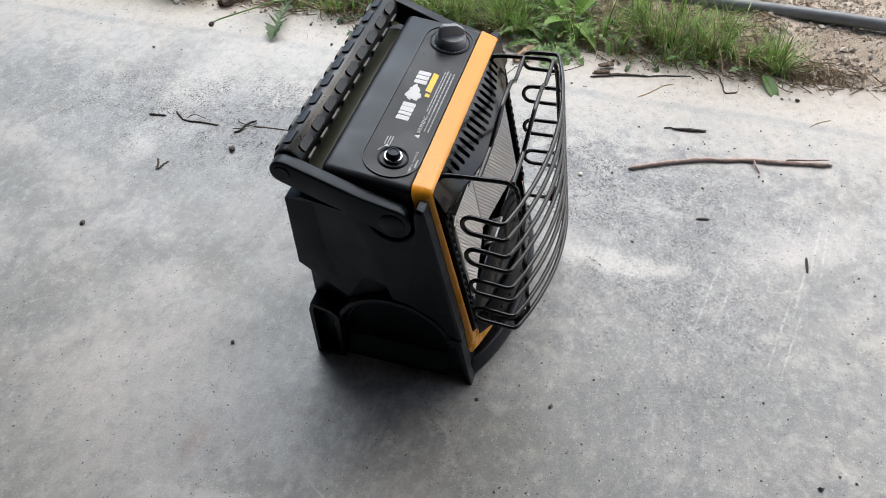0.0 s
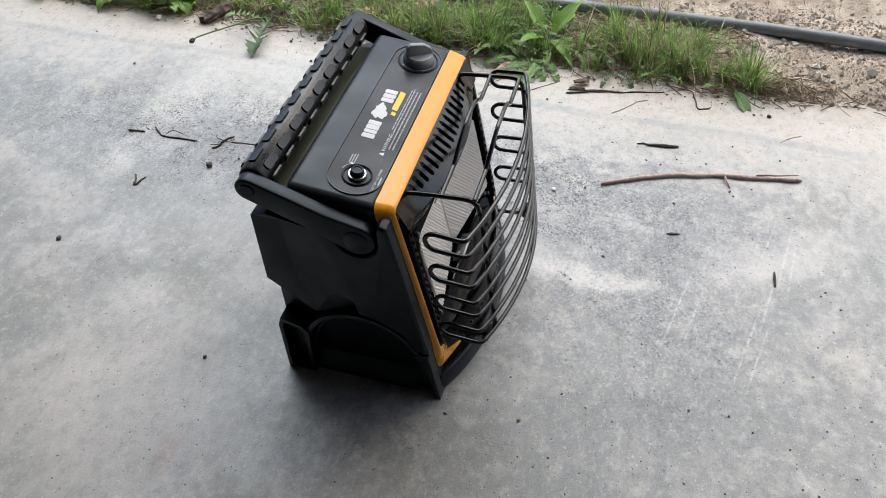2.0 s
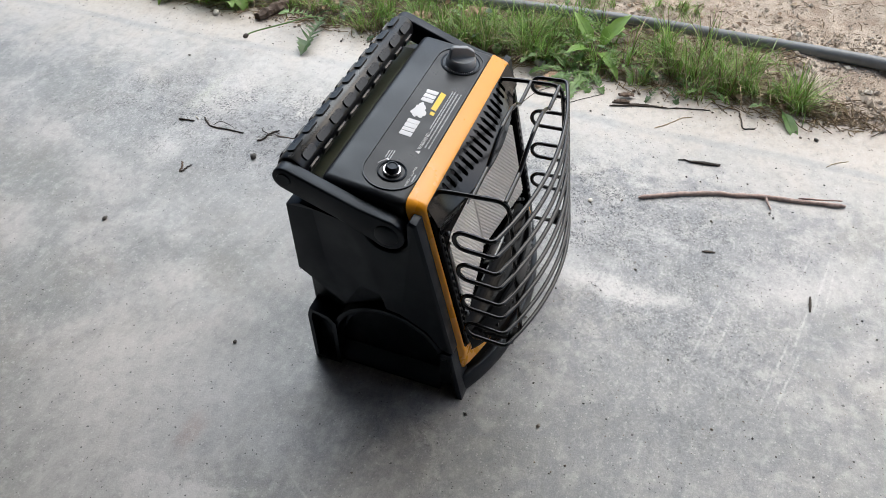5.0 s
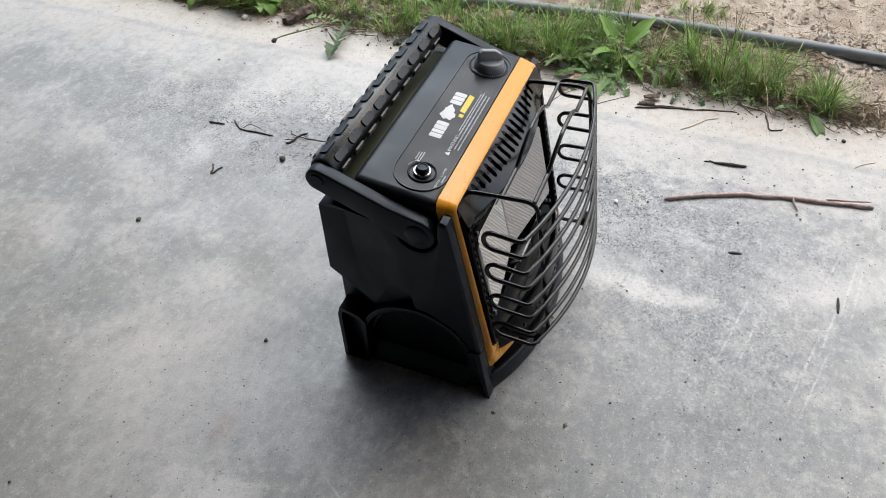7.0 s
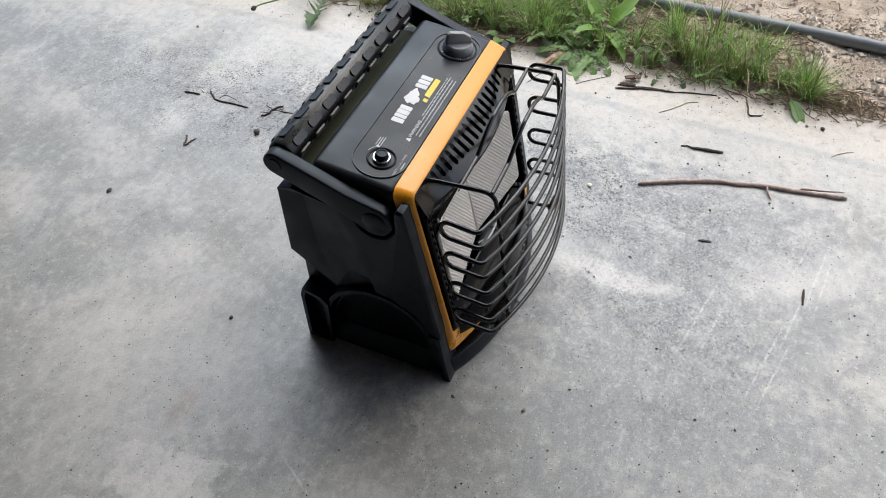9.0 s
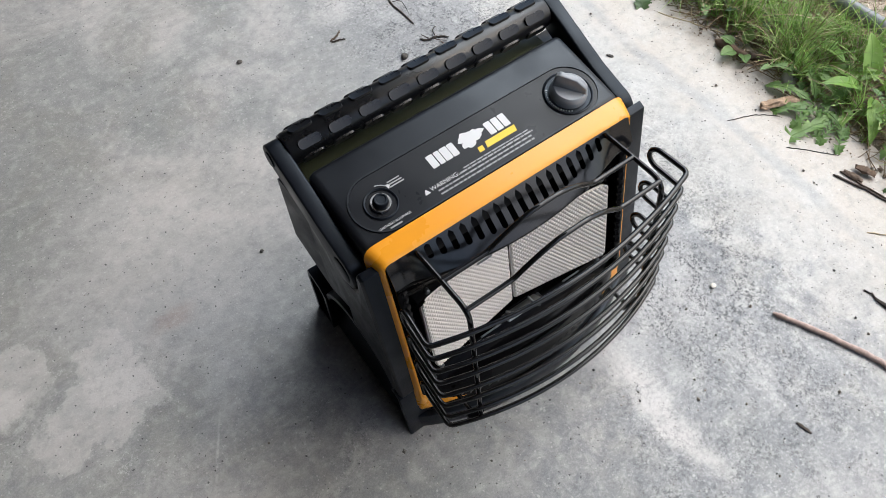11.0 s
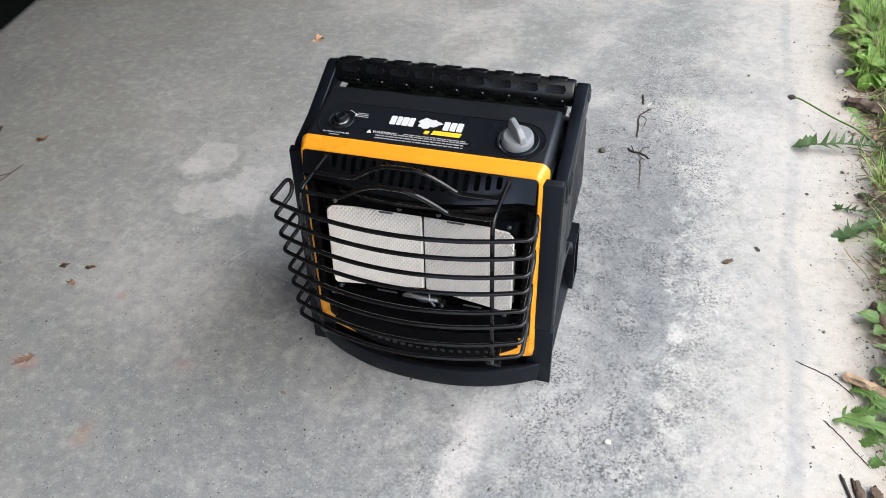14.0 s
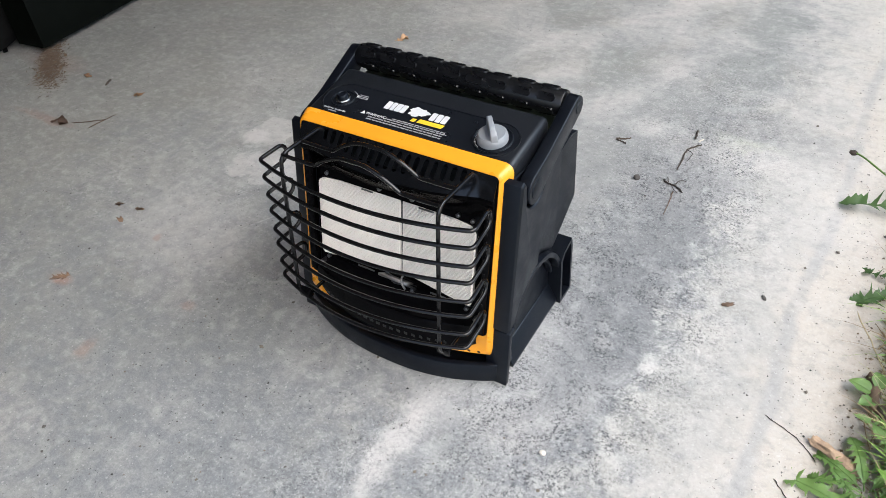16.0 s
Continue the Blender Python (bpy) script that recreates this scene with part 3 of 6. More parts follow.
# ---- the place: slab, ground, shelter ----
def slab():
    bm = bmesh.new()
    box(bm, -7.0, -5.0, -0.12, 0.70, 7.0, 0.0)
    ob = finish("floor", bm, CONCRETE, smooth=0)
    return tagged(ob, "worn grey concrete slab with stains and scratches", "concrete floor", kind="structure")


def earth_height(x, y):
    p = Vector((x * 9, y * 9, 3.0))
    n = noise.noise(p) * 0.010 + noise.noise(p * 4) * 0.004
    u = min(1, max(0, (x - 0.585) / 0.13))
    rise = -0.030 + 0.040 * u * u * (3 - 2 * u)
    fade = 1.0 if x < 2.5 else max(0.0, 1 - (x - 2.5) / 2)
    return rise + n * fade - 0.006 * min(1, max(0, (x - 0.85) / 0.3))


def ground():
    """One sheet from the slab's edge to the horizon, finest beside the slab."""
    xs = [-400, -100, -20, -7.2] + [0.55 + 0.012 * i for i in range(60)] + [1.27 + 0.05 * i for i in range(40)] + [3.5, 5, 9, 18, 40, 120, 400]
    ys = [-400, -120, -40, -15, -6, -3] + [-2 + 0.05 * i for i in range(20)] + [-1.0 + 0.014 * i for i in range(186)] + [1.62 + 0.06 * i for i in range(24)] + [3.4, 5, 9, 20, 60, 150, 400]
    ys = sorted(set(round(v, 4) for v in ys))
    verts = [(x, y, earth_height(x, y)) for x in xs for y in ys]
    n = len(ys)
    faces = [(i * n + j, (i + 1) * n + j, (i + 1) * n + j + 1, i * n + j + 1) for i in range(len(xs) - 1) for j in range(n - 1)]
    ob = from_lists("ground", verts, faces, EARTH, 80)
    return tagged(ob, "sandy earth and gravel beside the slab", "ground", kind="structure")


def shelter():
    """Unseen plain walls and roof, added to close the open-sided garage and shape light."""
    def wall(name, *b):
        bm = bmesh.new()
        box(bm, *b)
        return tagged(finish(name, bm, WALL_PAINT, smooth=0), "unseen dull boarded garage wall, added to hold back light", "wall", kind="structure")
    wall("unseen_wall_west", -5.2, -1.45, 0.0, -5.0, 6.2, 2.65)
    wall("unseen_wall_north", -5.0, 6.0, 0.0, 0.55, 6.2, 2.65)
    # east and south walls stand only where light had to be blocked
    wall("unseen_wall_east", 0.55, 2.3, 0.0, 0.7, 6.2, 2.65)
    wall("unseen_wall_south", -5.0, -1.45, 0.0, -0.20, -1.3, 2.65)
    bm = bmesh.new()
    box(bm, -5.2, -1.45, 2.65, 0.98, 6.2, 2.8)
    tagged(finish("ceiling", bm, CEILING_PAINT, smooth=0), "unseen dull boarded ceiling, added to shape the light", "ceiling", kind="structure")


slab()
ground()
shelter()

# ---- the heater ----
HX = -0.003                      # its middle
TILT = math.atan2(0.055, 0.27)   # lean of the front face
PANEL = Matrix.Translation((HX, 0.076, 0.336)) @ Matrix.Rotation(math.atan2(0.012, 0.106), 4, "X")


def on_face(x, s, d=0.0):
    """x across, s up the leaning front, d out of it."""
    c, k = math.cos(TILT), math.sin(TILT)
    return (HX + x, 0.004 + s * k - d * c, 0.05 + s * c + d * k)


def mirror(bm):
    bmesh.ops.scale(bm, vec=(-1, 1, 1), verts=bm.verts)
    bmesh.ops.reverse_faces(bm, faces=bm.faces)
    return bm


def side_outline():
    """The raised skin of a side, point by point: outer (y, z), inner (y, z), and how far out each of the two stands."""
    rows = [((0.0140, 0.098), (0.0180, 0.1005), 0.1815), ((0.058, 0.322), (0.0612, 0.3185), 0.1815), ((0.066, 0.325), (0.0660, 0.3220), 0.1815), ((0.070, 0.318), (0.0688, 0.3160), 0.1815)]
    # round the hinge of the carrying arm
    for a in range(200, 345, 16):
        c, k = math.cos(radians(a)), math.sin(radians(a))
        rows.append(((0.096 + 0.0275 * c, 0.297 + 0.0275 * k), (0.096 + 0.0298 * c, 0.297 + 0.0298 * k), 0.1815))
    # sunk field with a proud rim along the rear, undercut over the arch
    rows = [(o, i, x, 0.184) for o, i, x in rows]
    rows += [((0.132, 0.296), (0.1325, 0.2932), 0.1820, 0.1835), ((0.150, 0.300), (0.150, 0.2970), 0.1830, 0.1815), ((0.205, 0.312), (0.1860, 0.3040), 0.1845, 0.1770), ((0.224, 0.306), (0.1950, 0.2970), 0.1845, 0.1755),
             ((0.225, 0.194), (0.1890, 0.2190), 0.1845, 0.1755), ((0.168, 0.135), (0.1430, 0.1830), 0.178, 0.1775), ((0.1105, 0.152), (0.1115, 0.1810), 0.167, 0.1825), ((0.1060, 0.1540), (0.1045, 0.1575), 0.1815, 0.184),
             ((0.086, 0.1505), (0.0845, 0.1540), 0.1815, 0.184), ((0.050, 0.1290), (0.0490, 0.1330), 0.1815, 0.184), ((0.030, 0.1010), (0.0305, 0.1050), 0.1815, 0.184)]
    return rows


def skin_mesh():
    bm = bmesh.new()
    rows = side_outline()
    rings = [[bm.verts.new((x, *p)) for x, p in pts] for pts in (
        [(0.156, o) for o, i, x, k in rows], [(x, o) for o, i, x, k in rows], [(k, i) for o, i, x, k in rows])]
    n = len(rows)
    for A, B in zip(rings, rings[1:]):
        for j in range(n):
            bm.faces.new((A[j], A[(j + 1) % n], B[(j + 1) % n], B[j]))
    bm.faces.new(rings[-1])
    bm.faces.new(rings[0][::-1])
    bmesh.ops.recalc_face_normals(bm, faces=bm.faces)
    bmesh.ops.bevel(bm, geom=[e for e in bm.edges if e.calc_face_angle(0) > 0.25 and max(v.co.x for v in e.verts) > 0.166], offset=0.0012, segments=2, affect="EDGES", clamp_overlap=True, profile=0.5)
    return bm


def arch(r_out, r_in, a0, a1, n=22, cy=0.108, cz=0.052, ky=0.088, kz=0.098):
    """A band along a flattened arch, (y, z)."""
    out = [(cy + ky * r_out * math.cos(radians(a0 + (a1 - a0) * i / n)), cz + kz * r_out * math.sin(radians(a0 + (a1 - a0) * i / n))) for i in range(n + 1)]
    return out + [(cy + ky * r_in * math.cos(radians(a1 - (a1 - a0) * i / n)), cz + kz * r_in * math.sin(radians(a1 - (a1 - a0) * i / n))) for i in range(n + 1)]


def side(parent, s):
    """One moulded side: s is -1 or 1."""
    def put(name, bm, material=BLACK_PLASTIC, label="", own=parent):
        return part(name, bm if s > 0 else mirror(bm), material, own, label)
    # sunk lower web, behind the raised skin
    web = [(0.012, 0.0), (0.020, 0.10), (0.060, 0.318), (0.215, 0.300), (0.216, 0.190), (0.200, 0.172), (0.196, 0.100), (0.194, 0.004), (0.16, 0.003), (0.05, 0.003), (0.034, 0.002)]
    panel = put("side_panel", extrude_x(web, 0.150, 0.164, 0.002))
    put("side_skin", skin_mesh(), own=panel)
    put("arch_rib", extrude_x(arch(1.0, 0.91, 8, 164), 0.160, 0.1830, 0.002), own=panel)
    put("arch_step", extrude_x(arch(0.87, 0.81, 12, 160), 0.160, 0.1725, 0.0015), own=panel)
    put("rear_ledge", extrude_x([(0.222, 0.184), (0.219, 0.192), (0.166, 0.134), (0.160, 0.126), (0.190, 0.104), (0.2185, 0.124)], 0.156, 0.1655, 0.0015), own=panel)
    # sloping sill along the ground between the feet
    bm = bmesh.new()
    ends = [[bm.verts.new((x, y, z)) for x, z in ((0.152, 0.001), (0.1795, 0.001), (0.1795, 0.007), (0.1655, 0.036), (0.152, 0.036))] for y in (0.034, 0.188)]
    for j in range(5):
        bm.faces.new((ends[0][j], ends[0][(j + 1) % 5], ends[1][(j + 1) % 5], ends[1][j]))
    bm.faces.new(ends[0])
    bm.faces.new(ends[1][::-1])
    bmesh.ops.recalc_face_normals(bm, faces=bm.faces)
    bmesh.ops.bevel(bm, geom=list(bm.edges), offset=0.0015, segments=2, affect="EDGES", clamp_overlap=True, profile=0.5)
    put("sill", bm, own=panel)
    # front foot: a thin bent cheek, hollow behind, with a joint to the skin above
    put("front_foot", extrude_x([(-0.001, 0.0), (0.0145, 0.0955), (0.027, 0.0985), (0.036, 0.088), (0.0215, 0.086), (0.0075, 0.0)], 0.150, 0.1855, 0.0012, 2))
    put("foot_web", extrude_x([(0.009, 0.015), (0.021, 0.088), (0.035, 0.087), (0.036, 0.015)], 0.150, 0.1765, 0.001))
    # rear foot: a hollow box, open below and outwards
    rim = [(0.186, 0.0), (0.184, 0.092), (0.194, 0.104), (0.222, 0.112), (0.2265, 0.096), (0.2270, 0.0)]
    well = [(0.1915, 0.006), (0.190, 0.089), (0.197, 0.098), (0.218, 0.1045), (0.2210, 0.094), (0.2215, 0.006)]
    put("rear_foot", plate(rim, [well], 0.034, lambda u, v, d: (0.186 - d, u, v)))
    put("foot_web", extrude_x([(0.188, 0.004), (0.188, 0.10), (0.222, 0.106), (0.223, 0.002)], 0.150, 0.168, 0.001))


def arm(parent, s):
    """Flat carrying arm from the hinge to the grip."""
    p, e = Vector((0.0945, 0.298)), Vector((0.219, 0.346))
    d = (e - p).normalized()
    n = Vector((-d.y, d.x))
    out = []
    base = math.degrees(math.atan2(d.y, d.x))
    for i in range(13):
        a = radians(base - 90 + 180 * i / 12)
        out.append(e + 0.0155 * Vector((math.cos(a), math.sin(a))))
    q = p + d * 0.045
    out.append(q + n * 0.0165)
    for i in range(17):
        a = radians(base + 70 + 220 * i / 16)
        out.append(p + 0.0225 * Vector((math.cos(a), math.sin(a))))
    out.append(q - n * 0.0165)
    bm = extrude_x([tuple(v) for v in out], 0.1685, 0.186, 0.0022, 3)
    a = part("carrying_arm", bm if s > 0 else mirror(bm), BLACK_PLASTIC, parent)
    cap = lathe([(0.0, 0.0018), (0.0135, 0.0018), (0.0150, 0.0008), (0.0155, -0.001)], 28, pose(0.1862, p.x, p.y, 0, 90, 0))
    part("hinge_cap", cap if s > 0 else mirror(cap), BLACK_PLASTIC, a)
    cap = lathe([(0.0, 0.0012), (0.0085, 0.0012), (0.0095, -0.001)], 24, pose(0.1862, e.x, e.y, 0, 90, 0))
    part("grip_cap", cap if s > 0 else mirror(cap), BLACK_PLASTIC, a)


def grip(parent):
    cy, cz, r = 0.2185, 0.3475, 0.0181
    prof = [(0.0, -0.168), (r * 0.93, -0.168), (r, -0.1655), (r, 0.1655), (r * 0.93, 0.168), (0.0, 0.168)]
    g = part("grip", lathe(prof, 36, pose(HX + 0.002, cy, cz, 0, 90, 0)), RUBBER, parent, "black rubber grip with rows of lozenge pads")
    # raised lozenges in rows round the tube
    pad = plate(round_rect(-0.0136, -0.0058, 0.0136, 0.0058, 0.0045, 4), [], 0.0012, lambda u, v, d: (u, v, d))
    for v in pad.verts:
        v.co.z = -0.001 if v.co.z < 0.0006 else 0.0022
        a = v.co.y / r
        if v.co.z > 0:
            v.co.x *= 0.92
            a *= 0.80
        rad = r + v.co.z
        v.co.y, v.co.z = rad * math.sin(a), rad * math.cos(a) - r
    bmesh.ops.recalc_face_normals(pad, faces=pad.faces)
    first = part("grip_pad", pad, RUBBER, g, smooth=40)
    poses = []
    for row in range(6):
        ang = row * 60 + 47
        for i in range(9):
            x = HX + 0.002 + (i - 4) * 0.0362
            poses.append(Matrix.Translation((x, cy, cz)) @ Matrix.Rotation(radians(ang), 4, "X") @ Matrix.Translation((0, 0, r)))
    first.matrix_basis = poses[0]
    for m in poses[1:]:
        shared("grip_pad", first.data, g, m)


def front(parent):
    # black core between the sides
    core = [(0.030, 0.028), (0.066, 0.315), (0.0765, 0.3200), (0.1750, 0.3200), (0.1835, 0.3160), (0.2270, 0.3160), (0.2270, 0.10), (0.205, 0.028)]
    bm = extrude_x(core, HX - 0.1590, HX + 0.1590, 0.0065, 5)
    part("body", bm, PANEL_PLASTIC, parent)
    bm = soft_box((0.3280, 0.1085, 0.0560), (0, 0.0530, -0.0280), 0.0095, 6)
    bmesh.ops.transform(bm, matrix=PANEL, verts=bm.verts)
    part("control_housing", bm, PANEL_PLASTIC, parent, "black control housing, faintly textured")
    # added shelf part; its olive colour stands in for a green reflection
    part("rear_shelf", soft_box((0.322, 0.0425, 0.005), (HX, 0.2068, 0.3190), 0.0015), OLIVE, parent, "shelf behind the control housing, green reflection put into its olive colour")
    # orange frame: outer roll and front band, open in the middle
    # rolled section carried round the opening: (inwards, out of the face)
    section = [(0.0, -0.0140), (0.0012, -0.0115), (0.0040, -0.0045), (0.0074, 0.0030), (0.0094, 0.0062), (0.0112, 0.0072), (0.0126, 0.0062)]
    bm = bmesh.new()
    def toe(u, v, o, d):
        # the strip along the bottom stands flat and upright
        k = min(1, max(0, (0.042 - v) / 0.028)) * min(1, max(0, (0.1655 - abs(u)) / 0.007))
        flat = d if o == 0 else d + (min(0.0060, max(d, 0.0045)) - d) * k
        return flat + 0.025 * belly(u) * min(1, max(0, (0.020 - v) / 0.020))

    def belly(u):
        # the strip swells out with the lip above it
        return max(0.0, 1 - (u / 0.150) ** 2)
    def outline(o):
        x, low, high, top_r, low_r = 0.1665 - o * 0.82, -0.003 + o * 2.90, 0.2975 - o, 0.013 - o * 0.5, 0.0045 + o * 0.45
        out = []
        for sx, cy, r, a0 in ((1, high - top_r, top_r, 0), (-1, high - top_r, top_r, 90), (-1, low + low_r, low_r, 180), (1, low + low_r, low_r, 270)):
            out += [(sx * (x - r) + r * math.cos(radians(a0 + 15 * j)), cy + r * math.sin(radians(a0 + 15 * j))) for j in range(7)]
            if a0 == 180:
                out += [((x - r) * (i / 14 - 1), low - 0.006 * belly((x - r) * (i / 14 - 1))) for i in range(1, 28)]
        return out
    loops = [[bm.verts.new(on_face(u, v, toe(u, v, o, d))) for u, v in outline(o)] for o, d in section]
    for A, B in zip(loops, loops[1:]):
        for i in range(len(A)):
            bm.faces.new((A[i], A[(i + 1) % len(A)], B[(i + 1) % len(A)], B[i]))
    bmesh.ops.recalc_face_normals(bm, faces=bm.faces)
    frame_part = part("orange_frame", bm, ORANGE, parent, "glossy orange painted front frame", smooth=60)
    # louvred hood: slotted sheet with a bowed lip
    def hood(u, w, d):
        bow = 1 - min(1, (u / 0.135)) ** 2 if abs(u) < 0.135 else 0.0
        out = 0.006 + (0.010 + 0.022 * bow) * w + d
        return on_face(u, 0.2865 - (0.0310 + 0.005 * bow) * w, out)
    # slots: short at the ends, longer in the middle; each pressed into a cell of its own
    pitch, tall, slot_r = 0.01365, 0.040, 0.0034
    bm = bmesh.new()

    def sheet(u, b):
        return bm.verts.new(hood(u, b / tall, 0.0))
    levels = [-0.0008 + (tall + 0.0008) * j / 8 for j in range(9)]
    for i in range(-8, 9):
        half = 0.21 + 0.11 * (1 - (i / 8.5) ** 2)
        cb, straight = (0.07 + half) * tall, half * tall - slot_r
        rim = [(-pitch / 2, b) for b in levels] + [(0.0, levels[-1])] + [(pitch / 2, b) for b in levels[::-1]] + [(0.0, levels[0])]
        loops = [[], [], []]
        for a, b in rim:
            d = Vector((a, b - cb))
            lo, hi = 0.0, 1.0
            for _ in range(24):
                k = (lo + hi) / 2
                if math.hypot(d.x * k, max(0.0, abs(d.y * k) - straight)) < slot_r:
                    lo = k
                else:
                    hi = k
            for q, f in zip(loops, (lo, lo + min(0.4 * (1 - lo), 0.0012 / d.length), 1.0)):
                q.append(sheet(i * pitch + d.x * f, cb + d.y * f))
        n = len(rim)
        for A, B in zip(loops, loops[1:]):
            for j in range(n):
                bm.faces.new((A[j], A[(j + 1) % n], B[(j + 1) % n], B[j]))
    # plain sheet at both ends
    for s in (-1, 1):
        cols = [s * (8.5 * pitch + (0.155 - 8.5 * pitch) * k / 6) for k in range(7)]
        grid = [[sheet(u, b) for b in levels] for u in cols]
        for A, B in zip(grid, grid[1:]):
            for j in range(8):
                bm.faces.new((A[j], A[j + 1], B[j + 1], B[j]))
    bmesh.ops.remove_doubles(bm, verts=bm.verts, dist=0.00004)
    bmesh.ops.recalc_face_normals(bm, faces=bm.faces)
    bmesh.ops.solidify(bm, geom=list(bm.faces), thickness=0.0014)
    part("louvre_hood", bm, HOOD_BLACK, parent, "glossy black slotted hood", smooth=30)
    # underside of the hood back to the burner
    rows = []
    bm = bmesh.new()
    for j, (ds, dd) in enumerate(((0, 0), (-0.004, -0.001), (-0.010, -0.009), (-0.018, -0.019), (-0.026, -0.026), (-0.034, -0.030))):
        row = []
        for i in range(41):
            u = -0.153 + 0.306 * i / 40
            bow = 1 - (u / 0.135) ** 2 if abs(u) < 0.135 else 0.0
            row.append(bm.verts.new(on_face(u, 0.2555 - 0.005 * bow + ds, 0.016 + 0.022 * bow + dd * (0.4 + 0.6 * bow))))
        rows.append(row)
    for A, B in zip(rows, rows[1:]):
        for i in range(40):
            bm.faces.new((A[i], A[i + 1], B[i + 1], B[i]))
    bmesh.ops.solidify(bm, geom=list(bm.faces), thickness=0.0012)
    part("hood_lip", bm, ENAMEL, parent, smooth=30)
    # dark sheet behind the slots and pan round the burner
    bm = bmesh.new()
    corners = round_rect(-0.1562, 0.0332, 0.1562, 0.2850, 0.007, 3)
    inner = round_rect(-0.1435, 0.044, 0.1435, 0.262, 0.008, 3)
    a = [bm.verts.new(on_face(u, s, 0.0055)) for u, s in corners]
    m_ = [bm.verts.new(on_face(u, s, 0.0052)) for u, s in round_rect(-0.1525, 0.0365, 0.1525, 0.2810, 0.008, 3)]
    b = [bm.verts.new(on_face(u, s, -0.018)) for u, s in inner]
    # raised seat right round the plaques
    c = [bm.verts.new(on_face(u, s, -0.0135 + 0.0195 * abs(u) / 0.1325)) for u, s in round_rect(-0.1328, 0.0735, 0.1328, 0.2072, 0.012, 3)]
    for A, B in ((a, m_), (m_, b), (b, c)):
        for i in range(len(a)):
            bm.faces.new((A[i], A[(i + 1) % len(a)], B[(i + 1) % len(a)], B[i]))
    bm.faces.new(b)
    bmesh.ops.recalc_face_normals(bm, faces=bm.faces)
    part("burner_pan", bm, ENAMEL, parent, "glossy black enamelled pan")
    # proud black cheeks beside the burner, with short louvres pressed into them
    first = None
    for sx in (-1, 1):
        rail = part("cheek", soft_box((0.0105, 0.0150, 0.2200), bevel=0.0022), ENAMEL, parent)
        rail.matrix_basis = Matrix.Translation(on_face(sx * 0.1480, 0.1500, 0.0040)) @ Matrix.Rotation(-TILT, 4, "X")
        for i in range(16):
            m = Matrix.Translation(on_face(sx * 0.1455, 0.052 + i * 0.0125, 0.0105)) @ Matrix.Rotation(-TILT, 4, "X") @ Matrix.Rotation(radians(-28 * sx), 4, "Z")
            if first is None:
                first = part("louvre", soft_box((0.0075, 0.004, 0.0065), bevel=0.0012, segments=1), ENAMEL, parent)
                first.matrix_basis = m
            else:
                shared("louvre", first.data, parent, m)
    # two ceramic plaques, meeting in a shallow valley
    tile_top, tile_low = 0.2050, 0.0755
    for sx in (-1, 1):
        nx, nz = 220, 220
        w = 0.1295
        verts, faces = [], []
        keep = {}
        for i in range(nx + 1):
            for j in range(nz + 1):
                u, s = w * i / nx, tile_low + (tile_top - tile_low) * j / nz
                du, ds = min(u, w - u), min(s - tile_low, tile_top - s)
                edge = min(du, ds)
                p, q = u / 0.0056 + (s - tile_low) / 0.0072, u / 0.0056 - (s - tile_low) / 0.0072
                away = min(abs(p - round(p)), abs(q - round(q))) * 0.0044
                h = 0.0017 * min(1.0, away / 0.0013) - 0.0017 if edge > 0.0012 else -0.003
                depth = -0.011 + 0.021 * u / w
                keep[i, j] = len(verts)
                verts.append(on_face(sx * (0.0012 + u), s, depth + h))
        r = 0.012
        for i in range(nx):
            for j in range(nz):
                u, s = w * (i + 0.5) / nx, (tile_top - tile_low) * (j + 0.5) / nz
                H = tile_top - tile_low
                cu, cs = max(u - (w - r), 0), max(s - (H - r), r - s, 0)
                if math.hypot(cu, cs) > r and cu > 0:
                    continue
                f = (keep[i, j], keep[i + 1, j], keep[i + 1, j + 1], keep[i, j + 1])
                faces.append(f if sx > 0 else f[::-1])
        # closed behind
        k = len(verts)
        verts += [on_face(sx * (0.0012 + u), s, -0.016) for u, s in ((0, tile_low), (w, tile_low), (w, tile_top), (0, tile_top))]
        faces.append((k, k + 1, k + 2, k + 3))
        ob = from_lists("ceramic_plaque", verts, faces, CERAMIC, 60)
        ob.parent = parent
        tagged(ob, "cream porous ceramic plaque with diamond ridges")
    # tin clips and screws about the plaques
    for u, s, ln in ((-0.045, tile_top + 0.0010, 0.020), (0.052, tile_top + 0.0010, 0.024), (-0.05, tile_low - 0.001, 0.030), (0.075, tile_low - 0.001, 0.026)):
        bm = soft_box((ln, 0.0018, 0.0026), bevel=0.0006, segments=1)
        ob = part("clip", bm, TIN, parent, "dull tinplate clip")
        ob.matrix_basis = Matrix.Translation(on_face(u, s, 0.006)) @ Matrix.Rotation(-TILT, 4, "X")
    first = None
    for u, s in ((-0.118, 0.2115), (-0.026, 0.2135), (0.028, 0.2135), (0.10, 0.2125), (0.122, 0.2105), (-0.122, 0.069), (0.120, 0.068), (0.03, 0.064), (-0.135, 0.055), (0.135, 0.055)):
        m = Matrix.Translation(on_face(u, s, 0.004)) @ Matrix.Rotation(radians(90) - TILT, 4, "X")
        if first is None:
            first = part("screw", lathe([(0, 0.0025), (0.0018, 0.0024), (0.0032, 0.0012), (0.0034, -0.014)], 12), TIN, parent)
            first.matrix_basis = m
        else:
            shared("screw", first.data, parent, m)
    # pilot bracket below the valley
    pilot = part("pilot_bracket", soft_box((0.052, 0.020, 0.004), bevel=0.0015), CLIP_STEEL, parent, "bright tinplate pilot bracket")
